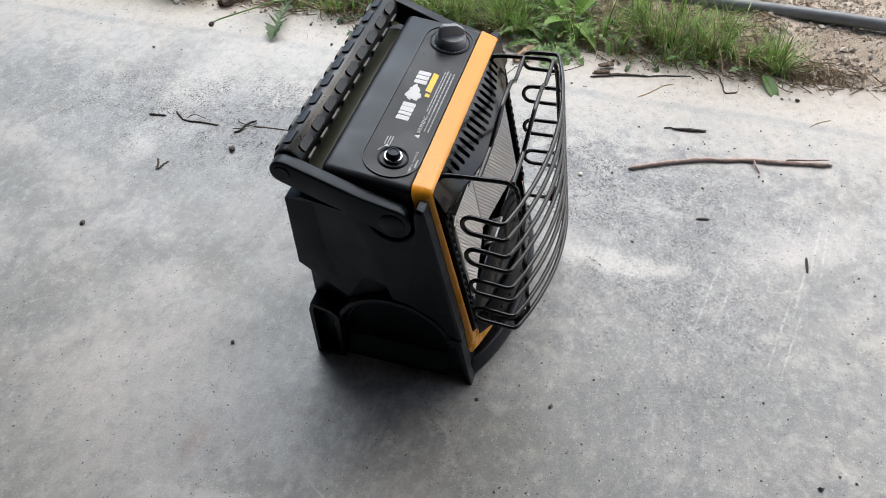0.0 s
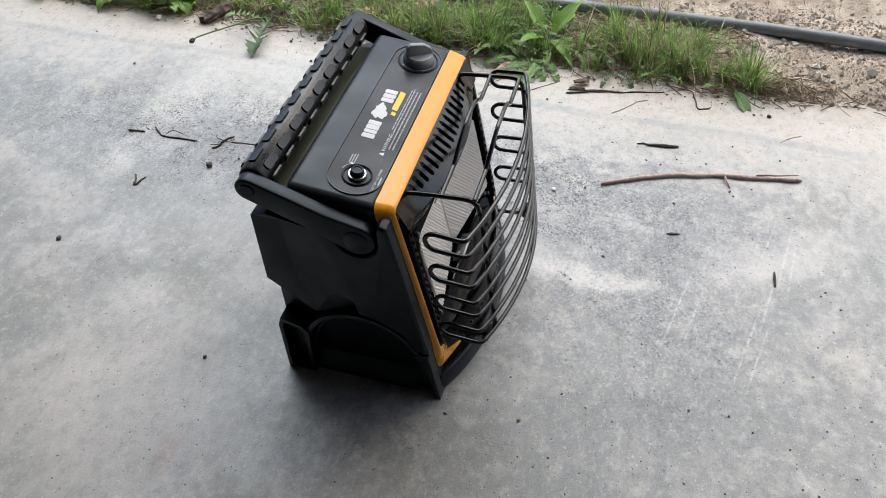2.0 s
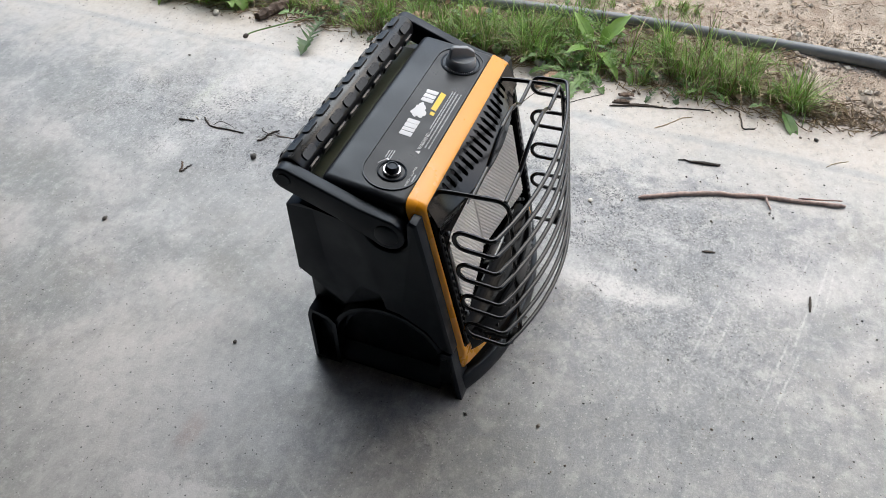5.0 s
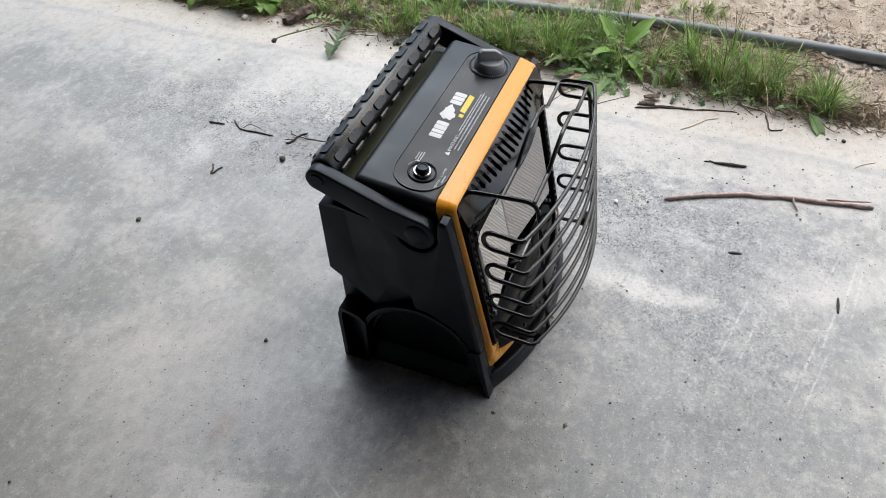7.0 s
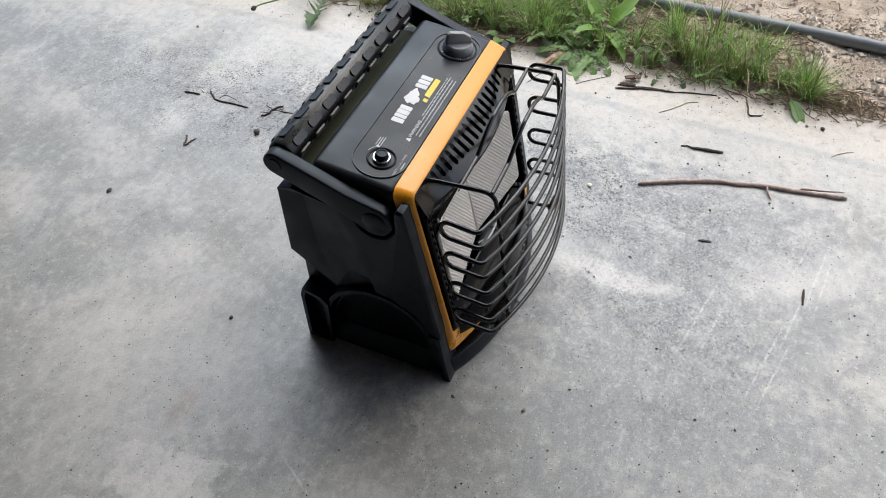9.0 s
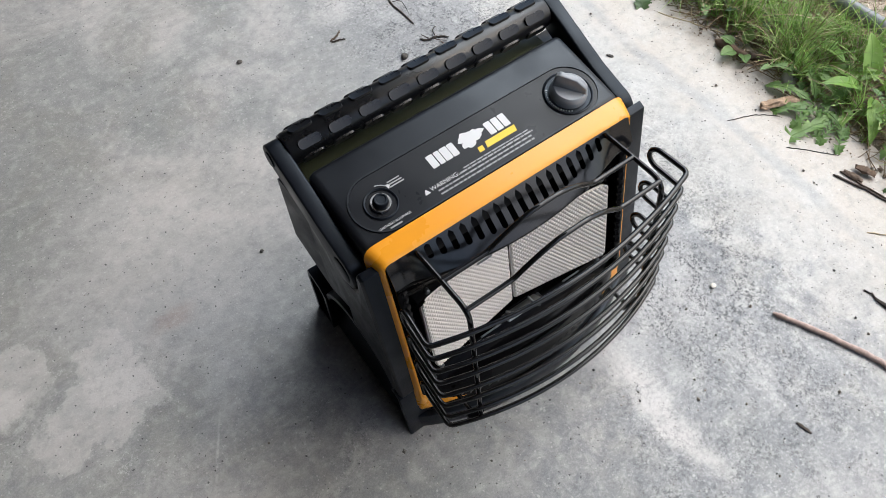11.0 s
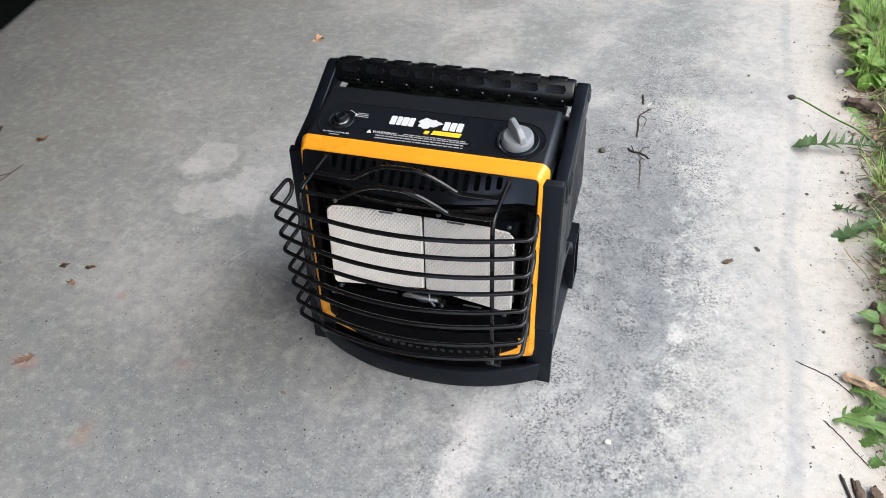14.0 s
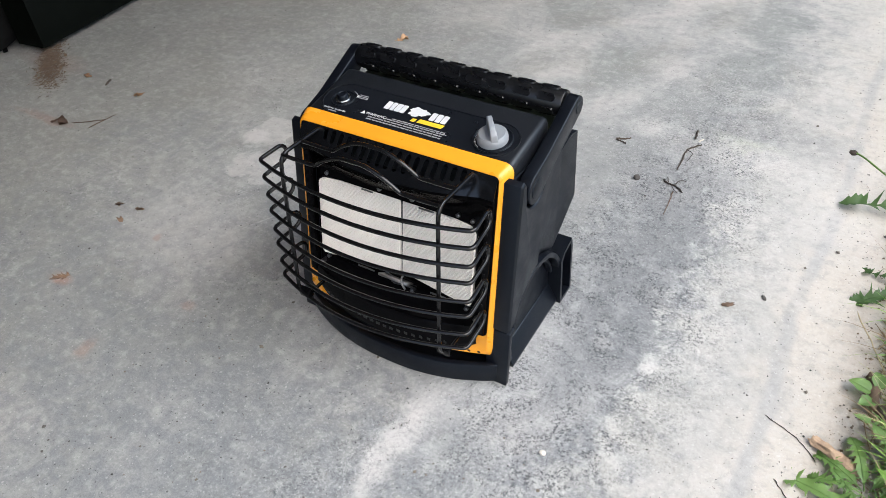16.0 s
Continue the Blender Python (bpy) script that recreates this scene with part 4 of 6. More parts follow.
    pilot.matrix_basis = Matrix.Translation(on_face(0.0, 0.0715, 0.002)) @ Matrix.Rotation(-TILT - 0.5, 4, "X")
    bm = tubes((spline([on_face(-0.02, 0.073, -0.004), on_face(0.0, 0.070, 0.006), on_face(0.02, 0.072, 0.006), on_face(0.03, 0.062, -0.006)], 5), 0.0028, 8))
    part("pilot_tube", bm, TIN, parent, "dull metal pilot tube")
    bm = tubes((spline([on_face(0.012, 0.082, 0.0), on_face(0.014, 0.076, 0.009), on_face(0.022, 0.066, 0.010)], 5), 0.0018, 8))
    part("igniter_pin", bm, TIN, parent)
    # lower reflector: a deep black trough behind a bowed, punched lip
    bm = bmesh.new()
    n = 40
    profile = ((0.0725, -0.006, 0.0), (0.066, -0.006, 0.0), (0.058, -0.005, 0.2), (0.0475, 0.002, 0.5), (0.0435, 0.010, 0.8), (0.0435, 0.0165, 1.0), (0.0475, 0.0205, 1.0), (0.0480, 0.0225, 1.0), (0.0455, 0.0245, 1.0), (0.0200, 0.0258, 1.0), (0.0020, 0.0240, 1.3), (-0.0010, 0.0195, 1.3))

    def lip(u, s, d, k):
        bow = 1 - (u / LIP) ** 2
        rise = 0.018 * (1 - bow) ** 2 if k > 1 else 0.0
        k = min(k, 1.0)
        return on_face(u, s - 0.004 * bow * k + rise, d * (1 - 0.62 * k * (1 - bow)) + 0.014 * bow * k)
    LIP = 0.142
    rows = []
    for s, d, k in profile:
        rows.append([bm.verts.new(lip(-LIP + 2 * LIP * i / n, s, d, k)) for i in range(n + 1)])
    for A, B in zip(rows, rows[1:]):
        for i in range(n):
            bm.faces.new((A[i], B[i], B[i + 1], A[i + 1]))
    bmesh.ops.recalc_face_normals(bm, faces=bm.faces)
    bmesh.ops.solidify(bm, geom=list(bm.faces), thickness=0.0014)
    lower = part("lower_reflector", bm, ENAMEL, parent, "glossy black bowed lower reflector", smooth=30)
    first = None
    for i in range(20):
        u = (i - 9.5) * 0.0118
        m = Matrix.Translation(lip(u, 0.016, 0.0262, 1.0)) @ Matrix.Rotation(-TILT, 4, "X") @ Matrix.Rotation(-0.35 * u / LIP, 4, "Z")
        if first is None:
            first = part("punched_slot", soft_box((0.0065, 0.0012, 0.0045), bevel=0.0005, segments=1), HOLE, lower)
            first.matrix_basis = m
        else:
            shared("punched_slot", first.data, lower, m)
    # holes along the low edge of the orange toe
    for u in (0.060, 0.072, 0.100, 0.116, 0.132, 0.146):
        bm = bmesh.new()
        bmesh.ops.create_uvsphere(bm, u_segments=10, v_segments=6, radius=0.0021, matrix=Matrix.Translation(on_face(u, 0.0035 - 0.006 * belly(u), 0.0050 + 0.022 * belly(u))) @ Matrix.Diagonal((1.3, 0.6, 0.8, 1)))
        part("vent_hole", bm, HOLE, frame_part)


def controls(parent):
    def P(x, v, h=0.0):
        return PANEL @ Vector((x, v, h))
    # raised label field
    bm = plate(stadium(0, 0.037, 0.303, 0.064, 12), [], -0.0012, lambda u, v, d: P(u, v, 0.0009 + d))
    field = part("label_field", bm, LABEL_FILM, parent, "dark printed label field", smooth=0)
    ring = plate(stadium(0, 0.037, 0.3066, 0.0676, 14), [stadium(0, 0.037, 0.3036, 0.0646, 14)], -0.0022, lambda u, v, d: P(u, v, 0.0019 + d))
    part("label_rim", ring, PANEL_PLASTIC, field, smooth=0)

    def decal(name, outline, material, own=field, h=0.0013):
        return part(name, plate(outline, [], -0.0006, lambda u, v, d: P(u, v, h + d)), material, own, smooth=0)

    def quad(x0, v0, x1, v1, lean=0.0):
        return [(x0, v0), (x1, v0), (x1 + lean, v1), (x0 + lean, v1)]
    # brand marks stand as plain blocks in their colours
    for x0, x1 in ((-0.0555, -0.0475), (-0.0462, -0.0400), (-0.0390, -0.0305), (-0.0298, -0.0225), (0.0175, 0.0253), (0.0266, 0.0343), (0.0356, 0.0433)):
        decal("white_block", round_rect(x0, 0.0385, x1, 0.0545, 0.0012, 2), PRINT_WHITE)
    emblem = []
    for i in range(40):
        a = 2 * math.pi * i / 40
        k = 1 + 0.16 * math.sin(3 * a + 1) + 0.10 * math.sin(7 * a) + 0.06 * math.sin(13 * a)
        emblem.append((-0.003 + 0.0145 * k * math.cos(a) + 0.002 * math.sin(a), 0.0478 + 0.0088 * k * math.sin(a)))
    decal("emblem", emblem, PRINT_WHITE)
    decal("yellow_bar", quad(0.0050, 0.0285, 0.0430, 0.0360, 0.002), PRINT_YELLOW)
    decal("yellow_mark", quad(-0.0050, 0.0280, 0.0012, 0.0340, 0.001), PRINT_YELLOW)
    # warning: sign, word, and three lines too small to read
    decal("warning_sign", [(-0.0800, 0.0180), (-0.0735, 0.0180), (-0.07675, 0.0240)], PRINT_WHITE)
    writing("warning_word", "WARNING:", 0.0068, PANEL @ Matrix.Translation((-0.0722, 0.0185, 0.0013)), PRINT_WHITE, field)
    rng = random.Random(5)
    for v, x0, x1 in ((0.0225, -0.030, 0.054), (0.0188, -0.0365, 0.0565), (0.0145, -0.066, 0.052), (0.0100, -0.066, 0.053)):
        x = x0
        while x < x1:
            ln = rng.uniform(0.003, 0.009)
            decal("text_bar", quad(x, v - (0.0004 if v > 0.02 else 0.0), min(x + ln, x1), v + (0.0010 if v > 0.02 else 0.0017)), PRINT_GREY)
            x += ln + 0.0013
    # igniter
    ig = (-0.1215, 0.035)
    M = PANEL @ Matrix.Translation((*ig, 0))
    well = lathe([(0.0172, 0.0012), (0.0178, 0.0022), (0.0170, 0.0028), (0.0155, 0.0020), (0.0148, -0.004), (0.0, -0.004)], 40, M)
    igniter = part("igniter", well, BLACK_PLASTIC, parent, "black push igniter in a metal collar")
    part("collar", lathe([(0.0100, -0.003), (0.0112, 0.003), (0.0104, 0.0048), (0.0088, 0.0048), (0.0084, 0.002)], 36, M), CHROME, igniter, "bright metal collar")
    part("button", lathe([(0.0084, 0.0), (0.0084, 0.006), (0.0074, 0.0098), (0.0066, 0.0108), (0.0055, 0.0108), (0.0046, 0.0098), (0.0, 0.0096)], 32, M), BLACK_PLASTIC, igniter)
    writing("igniter_word", "IGNITION / ALLUMAGE", 0.0036, PANEL @ Matrix.Translation((-0.1395, 0.0105, 0.0013)), PRINT_WHITE, field)
    decal("text_bar", quad(-0.1285, 0.0068, -0.1150, 0.0084), PRINT_GREY)
    for i, v in enumerate((0.0510, 0.0480, 0.0450)):
        decal("text_bar", quad(-0.1035, v, -0.0890 + 0.001 * i, v + 0.0013), PRINT_GREY)
    arc = [(-0.1215 + 0.0215 * math.cos(radians(a)), 0.035 + 0.0215 * math.sin(radians(a))) for a in range(40, 76, 5)]
    arc += [(-0.1215 + 0.0205 * math.cos(radians(a)), 0.035 + 0.0205 * math.sin(radians(a))) for a in range(75, 39, -5)]
    decal("arrow_mark", arc, PRINT_GREY)
    decal("arrow_head", [(-0.1055, 0.0445), (-0.1015, 0.0490), (-0.1065, 0.0505)], PRINT_WHITE)
    # dial
    K = PANEL @ Matrix.Translation((0.1175, 0.035, 0))
    seat = lathe([(0.0268, 0.0010), (0.0274, 0.0022), (0.0262, 0.0028), (0.0248, 0.0016), (0.0, 0.0010)], 48, K)
    dial_seat = part("dial_seat", seat, BLACK_PLASTIC, parent)
    for i in range(15):
        a = radians(138 + i * 7.4)
        tick = Matrix.Rotation(a, 4, "Z") @ Matrix.Translation((0.0232, 0, 0.00175))
        bm = soft_box((0.0012 if i % 5 else 0.0024, 0.0012, 0.0004), bevel=0.0001, segments=1)
        bmesh.ops.transform(bm, matrix=K @ tick, verts=bm.verts)
        part("dial_tick", bm, PRINT_WHITE, dial_seat, smooth=0)
    knob = part("dial_knob", lathe([(0.0205, 0.001), (0.0208, 0.0045), (0.0198, 0.0105), (0.0172, 0.0132), (0.0, 0.0136)], 48, K), KNOB_GREY, parent, "grey control dial with a raised finger bar")
    # the finger bar stands across the dial, blunt at one end
    bar = [(-0.0185, 0.010), (-0.0172, 0.0265), (-0.0130, 0.0295), (0.0060, 0.0272), (0.0168, 0.0200), (0.0192, 0.010)]
    bm = bmesh.new()
    half = [0.0045, 0.0038, 0.0034, 0.0036, 0.0042, 0.0050]
    A = [bm.verts.new((x, -h, z)) for (x, z), h in zip(bar, half)]
    B = [bm.verts.new((x, h, z)) for (x, z), h in zip(bar, half)]
    bm.faces.new(A)
    bm.faces.new(B[::-1])
    for i in range(6):
        j = (i + 1) % 6
        bm.faces.new((A[j], A[i], B[i], B[j]))
    bmesh.ops.recalc_face_normals(bm, faces=bm.faces)
    bmesh.ops.bevel(bm, geom=list(bm.edges), offset=0.0014, segments=3, affect="EDGES", clamp_overlap=True, profile=0.5)
    bmesh.ops.transform(bm, matrix=K @ Matrix.Rotation(radians(128), 4, "Z") @ Matrix.Scale(-1, 4, (1, 0, 0)), verts=bm.verts)
    bmesh.ops.recalc_face_normals(bm, faces=bm.faces)
    part("finger_bar", bm, KNOB_GREY, knob)


def guard(parent):
    """Black wire guard: four long loops, two uprights, two bent cross wires."""
    r = 0.0029
    zs = ((0.313, 0.287), (0.259, 0.233), (0.202, 0.177), (0.146, 0.121))

    def bar(z):
        k = (0.313 - z) / 0.192
        apex, knee, tip, wide = -0.056 - 0.027 * k, -0.029 - 0.022 * k, 0.020 - 0.016 * k, 0.1665 - 0.008 * k
        pts = []
        for i in range(25):
            u = -1 + 2 * i / 24
            pts.append((HX + wide * u, apex + (knee - apex) * abs(u) ** 2.0, z))
        return pts, tip
    for za, zb in zs:
        top, tip_a = bar(za)
        low, tip_b = bar(zb)
        zm, rm = (za + zb) / 2, (za - zb) / 2

        def loop(sx):
            # hairpin at the side, from the upper bar round to the lower
            c = Vector((HX + sx * (0.163 - 0.04 * (0.30 - zm)), (tip_a + tip_b) / 2 - 0.013, zm))
            d = Vector((-sx * 0.06, 0.99, 0)).normalized()
            return [c + d * rm * math.sin(radians(a)) + Vector((0, 0, rm * math.cos(radians(a)))) for a in range(0, 181, 20)]
        right, left = loop(1), loop(-1)
        knee_r, knee_l = rounded([top[-3], top[-1], right[0]], 0.007, 4), rounded([left[0], top[0], top[2]], 0.007, 4)
        low_r, low_l = rounded([right[-1], low[-1], low[-3]], 0.007, 4), rounded([low[2], low[0], left[-1]], 0.007, 4)
        ring = [Vector(p) for p in top[3:-3]] + knee_r[:-1] + right + low_r[1:] + [Vector(p) for p in low[3:-3]][::-1] + low_l[:-1] + left[::-1] + knee_l[1:]
        clean = [ring[0]]
        for p in ring[1:]:
            if (p - clean[-1]).length > 0.0008:
                clean.append(p)
        part("guard_loop", tube(bmesh.new(), clean, r, 8, True), WIRE, parent, smooth=80)
    for sx in (-1, 1):
        x = HX + sx * 0.121
        pts = rounded([(x, 0.066, 0.316), (x, 0.054, 0.3285), (x, -0.031, 0.3355), (x, -0.0365, 0.304), (x, -0.0615, 0.108), (x, -0.046, 0.088), (x, -0.010, 0.086)], 0.017, 7)
        part("guard_upright", tube(bmesh.new(), pts, r, 8), WIRE, parent, smooth=80)
        bm = soft_box((0.020, 0.010, 0.016), bevel=0.002)
        ob = part("guard_bracket", bm, ENAMEL, parent)
        ob.matrix_basis = pose(x, -0.050, 0.098, 10, 0, 0)
    for y0, z0 in ((0.011, 0.3325), (-0.028, 0.3345)):
        half = [(0.0, 1.0), (0.15, 0.97), (0.30, 0.72), (0.44, 0.34), (0.535, 0.03), (0.60, -0.03), (0.80, -0.03), (1.0, 0.0)]
        prof = [(-u, f) for u, f in half[:0:-1]] + half
        pts = [(HX + u * 0.121, y0 - 0.002 * f, z0 + 0.027 * f) for u, f in prof]
        part("cross_wire", tube(bmesh.new(), spline(pts, 5), r * 0.95, 8), WIRE, parent, smooth=80)


def base(parent):
    n = 28

    def bow(u):
        return -0.043 * (1 - abs(u) ** 2.3)
    outer = [(0.170 * (-1 + 2 * i / n), bow(-1 + 2 * i / n) + 0.004) for i in range(n + 1)]
    bm = plate([(x, y + 0.001) for x, y in outer] + [(0.16, 0.20), (-0.16, 0.20)], [], -0.006, lambda u, v, d: (u, v, 0.022 + d))
    part("base_plate", bm, BLACK_PLASTIC, parent, smooth=0)
    # bowed bumper along the front
    bm = bmesh.new()
    rows = []
    for i, (x, y) in enumerate(outer):
        rows.append([bm.verts.new(p) for p in ((x, y - 0.003, 0.0), (x, y - 0.001, 0.034), (x, y + 0.009, 0.034), (x, y + 0.010, 0.0))])
    for A, B in zip(rows, rows[1:]):
        for j in range(4):
            bm.faces.new((A[j], B[j], B[(j + 1) % 4], A[(j + 1) % 4]))
    bm.faces.new(rows[0])
    bm.faces.new(rows[-1][::-1])
    bmesh.ops.recalc_face_normals(bm, faces=bm.faces)
    bmesh.ops.bevel(bm, geom=[e for e in bm.edges if e.calc_face_angle(0) > 0.8], offset=0.0022, segments=2, affect="EDGES", clamp_overlap=True, profile=0.5)
    part("front_bumper", bm, BLACK_PLASTIC, parent, "bowed black plastic front bumper")
    part("rear_skirt", soft_box((0.31, 0.012, 0.10), (0, 0.20, 0.06), 0.003), BLACK_PLASTIC, parent)


def heater():
    h = thing("portable_heater", "black and orange portable gas heater standing on concrete", "heater")
    side(h, -1)
    side(h, 1)
    front(h)
    controls(h)
    arm(h, -1)
    arm(h, 1)
    grip(h)
    guard(h)
    base(h)


heater()

# ---- sticks, stones and leaves on the slab ----
RNG = random.Random(11)


def wobble(pts, amount, rng, k=5):
    """A line through the points with small irregular bends."""
    line = spline(pts, k)
    return [p + Vector((rng.uniform(-1, 1), rng.uniform(-1, 1), rng.uniform(-0.3, 0.5))) * (amount if 0 < i < len(line) - 1 else 0) for i, p in enumerate(line)]


def rough_bar(pts, r, rng, n=9, taper=0.6, amount=0.0012):
    """A stick: uneven round bar with snapped ends, lying on what is below it."""
    line = wobble(pts, amount, rng)
    c = len(line)
    rs = [r * (1 - (1 - taper) * i / (c - 1)) * rng.uniform(0.86, 1.14) for i in range(c)]
    rs[0] *= 0.55
    rs[-1] *= 0.45
    bm = tube(bmesh.new(), line, rs, n)
    for v in bm.verts:
        v.co += Vector((rng.uniform(-1, 1), rng.uniform(-1, 1), rng.uniform(-1, 1))) * r * 0.10
    return bm


def stick(name, label, pts, r, material, taper=0.6, forks=(), group="", z=None, category="twig"):
    """pts: (x, y) on the slab. The thing is its main stick; side shoots are parts."""
    r = r * 0.8 if r < 0.003 else r
    z = r * 0.75 if z is None else z
    bm = rough_bar([(x, y, z) for x, y in pts], r, RNG, taper=taper)
    ob = tagged(finish(name, bm, material, smooth=50), label, category, group)
    for f in forks:
        bm = rough_bar([(x, y, max(h, r * 0.3)) for x, y, h in f], r * 0.5, RNG, n=7, amount=0.0006)
        part("side_shoot", bm, material, ob, smooth=50)
    return ob


def chunk(name, label, at, size, turn, material, category, rng, group="", jag=0.25, z=0.0, tilt=0.0):
    """An uneven lump: bark piece, pebble, clod."""
    bm = bmesh.new()
    bmesh.ops.create_icosphere(bm, subdivisions=3, radius=0.5)
    off = Vector((rng.uniform(0, 50), rng.uniform(0, 50), rng.uniform(0, 50)))
    for v in bm.verts:
        p = v.co.normalized()
        k = 1 + jag * (noise.noise(p * 1.6 + off) + 0.5 * noise.noise(p * 4.5 + off))
        v.co = Vector((p.x * size[0], p.y * size[1], p.z * size[2])) * 0.5 * k
    ob = finish(name, bm, material, smooth=60)
    ob.matrix_basis = pose(at[0], at[1], z + size[2] * 0.36, 0, tilt, turn)
    return tagged(ob, label, category, group)


def splinter(name, label, a, b, width, high, material, rng, category="bark", group="", z=0.0):
    """A split piece of bark or wood: a long wedge with fibrous, broken ends."""
    a, b = Vector((*a, 0)), Vector((*b, 0))
    d = b - a
    ln = d.length
    bm = bmesh.new()
    n, k = 26, 13
    rows = []
    off = Vector((rng.uniform(0, 50), 0, 0))
    for i in range(n + 1):
        u = i / n
        w = width * 0.5 * (1 - 0.35 * abs(2 * u - 1) ** 3) * (1 + 0.25 * noise.noise(off + Vector((u * 5, 0, 0))))
        h = high * (1 - 0.3 * abs(2 * u - 1) ** 2) * (1 + 0.25 * noise.noise(off + Vector((0, u * 6, 0))))
        row = []
        for j in range(k):
            an = 2 * math.pi * j / k
            rag = ln * 0.16 * noise.noise(off + Vector((j * 1.7, 9, 0))) * abs(2 * u - 1) ** 6
            cx, cz = math.cos(an), math.sin(an)
            q = 1 + 0.48 * noise.noise(off + Vector((u * 3.5, j * 1.3, 4))) + 0.26 * noise.noise(off + Vector((u * 14, j * 2.1, 8)))
            row.append(bm.verts.new((u * ln + rag, w * cx * q, h * 0.5 + h * 0.5 * cz * q)))
        rows.append(row)
    for A, B in zip(rows, rows[1:]):
        for j in range(k):
            bm.faces.new((A[j], B[j], B[(j + 1) % k], A[(j + 1) % k]))
    bm.faces.new(rows[0])
    bm.faces.new(rows[-1][::-1])
    bmesh.ops.recalc_face_normals(bm, faces=bm.faces)
    ob = finish(name, bm, material, smooth=12)
    ob.matrix_basis = pose(a.x, a.y, z, 0, 0, math.degrees(math.atan2(d.y, d.x)))
    return tagged(ob, label, category, group)


def jagged_leaf(length, width, rng, teeth, curl=0.15, fold=0.25):
    """A dandelion leaf along +x: narrow wing on a pale rib, hooked teeth, arrow-shaped end lobe."""
    bm = bmesh.new()

    def at(u, v):
        ang = max(curl, 0.01) * u * 2.2
        x, z = length * math.sin(ang) / (max(curl, 0.01) * 2.2), length * (1 - math.cos(ang)) / (max(curl, 0.01) * 2.2)
        y = v * width / 2
        return bm.verts.new((x, y, -z + abs(y) * fold + 0.14 * width * math.sin(u * 17 + v * 2) * abs(v)))
    lobe = 0.70
    for s in (-1, 1):
        # wing and teeth
        wing = 0.07 if width < 0.36 * length else 0.26
        prev = (at(0.0, 0), at(0.0, s * 0.05))
        for i in range(teeth):
            u0, u1 = 0.10 + (lobe - 0.10) * i / teeth, 0.10 + (lobe - 0.10) * (i + 1) / teeth
            um = u0 + (u1 - u0) * 0.30
            k = (0.55 + 0.55 * (i + 1) / teeth) * rng.uniform(0.75, 1.25)
            c0, c1, c2 = at(u0, 0), at(um, 0), at(u1, 0)
            e0, e1, e2 = at(u0, s * wing), at(u0 + (u1 - u0) * 0.62, s * wing * 1.8), at(u1, s * wing * 1.1)
            mid_ = at(u0 + (u1 - u0) * 0.18, s * k * 0.55)
            tip_ = at(u0 - (u1 - u0) * rng.uniform(0.05, 0.4), s * k)
            for f in ((prev[0], c0, e0, prev[1]), (c0, c1, e0), (c1, e1, e0), (c1, c2, e2, e1), (e0, e1, mid_), (e0, mid_, tip_)):
                bm.faces.new(f if s > 0 else f[::-1])
            prev = (c2, e2)
        shape = ((lobe + 0.010, 0.98), (lobe + 0.050, 0.60), (lobe + 0.075, 0.86), (lobe + 0.115, 0.50), (lobe + 0.140, 0.70), (lobe + 0.185, 0.36), (lobe + 0.210, 0.46), (lobe + 0.255, 0.16), (1.0, 0.0))
        last_c, last_e = prev
        for u, v in shape:
            c, e = at(u, 0), at(u, s * max(v, 0.01) * rng.uniform(0.9, 1.1))
            f = (last_c, c, e, last_e)
            bm.faces.new(f if s > 0 else f[::-1])
            last_c, last_e = c, e
    bmesh.ops.remove_doubles(bm, verts=bm.verts, dist=0.00002)
    line = []
    for i in range(9):
        ang = max(curl, 0.01) * i / 9 * 2.2
        line.append((length * math.sin(ang) / (max(curl, 0.01) * 2.2), 0, -length * (1 - math.cos(ang)) / (max(curl, 0.01) * 2.2) + 0.0004))
    tube(bm, [(-length * 0.1, 0, 0)] + line, [max(0.0005, width * 0.035 * (1 - i / 10)) for i in range(10)], 5)
    return bm


def leaf_mesh(length, width, rng, lobes=0, curl=0.15, fold=0.25, wave=0.0, tip=0.35, n=22):
    """A leaf along +x from its base: blade with midrib, fold and curl. One mesh."""
    if lobes:
        return jagged_leaf(length, width, rng, lobes, curl, fold)
    bm = bmesh.new()
    rows = []
    for i in range(n + 1):
        u = i / n
        w = math.sin(math.pi * min(1, u ** (0.55 + tip)) ** 1.0) ** 0.8 if 0 < u < 1 else 0.0
        if u < 0.12:
            w = min(w, 0.12 + u * 1.2)
        w = max(w * (1 + 0.16 * noise.noise(Vector((u * 9 + length * 300, width * 700, 0)))), 0.02) * width / 2
        ang = curl * u * 2.2
        x = length * (math.sin(ang) / (curl * 2.2) if curl else u)
        z = length * ((1 - math.cos(ang)) / (curl * 2.2) if curl else 0.0)
        row = []
        for s in (-1, -0.5, 0, 0.5, 1):
            row.append(bm.verts.new((x, s * w, -z + abs(s) * w * fold + wave * width * math.sin(u * 14 + s * 3) * abs(s))))
        rows.append(row)
    for A, B in zip(rows, rows[1:]):
        for j in range(4):
            bm.faces.new((A[j], B[j], B[j + 1], A[j + 1]))
    # midrib and stalk
    line = [((A[2].co.x), 0, A[2].co.z + 0.0003) for A in rows[::3]]
    tube(bm, [(-length * 0.12, 0, 0.0)] + line, [max(0.0004, width * 0.03 * (1 - i / (len(line) + 1))) for i in range(len(line) + 1)], 5)
    return bm


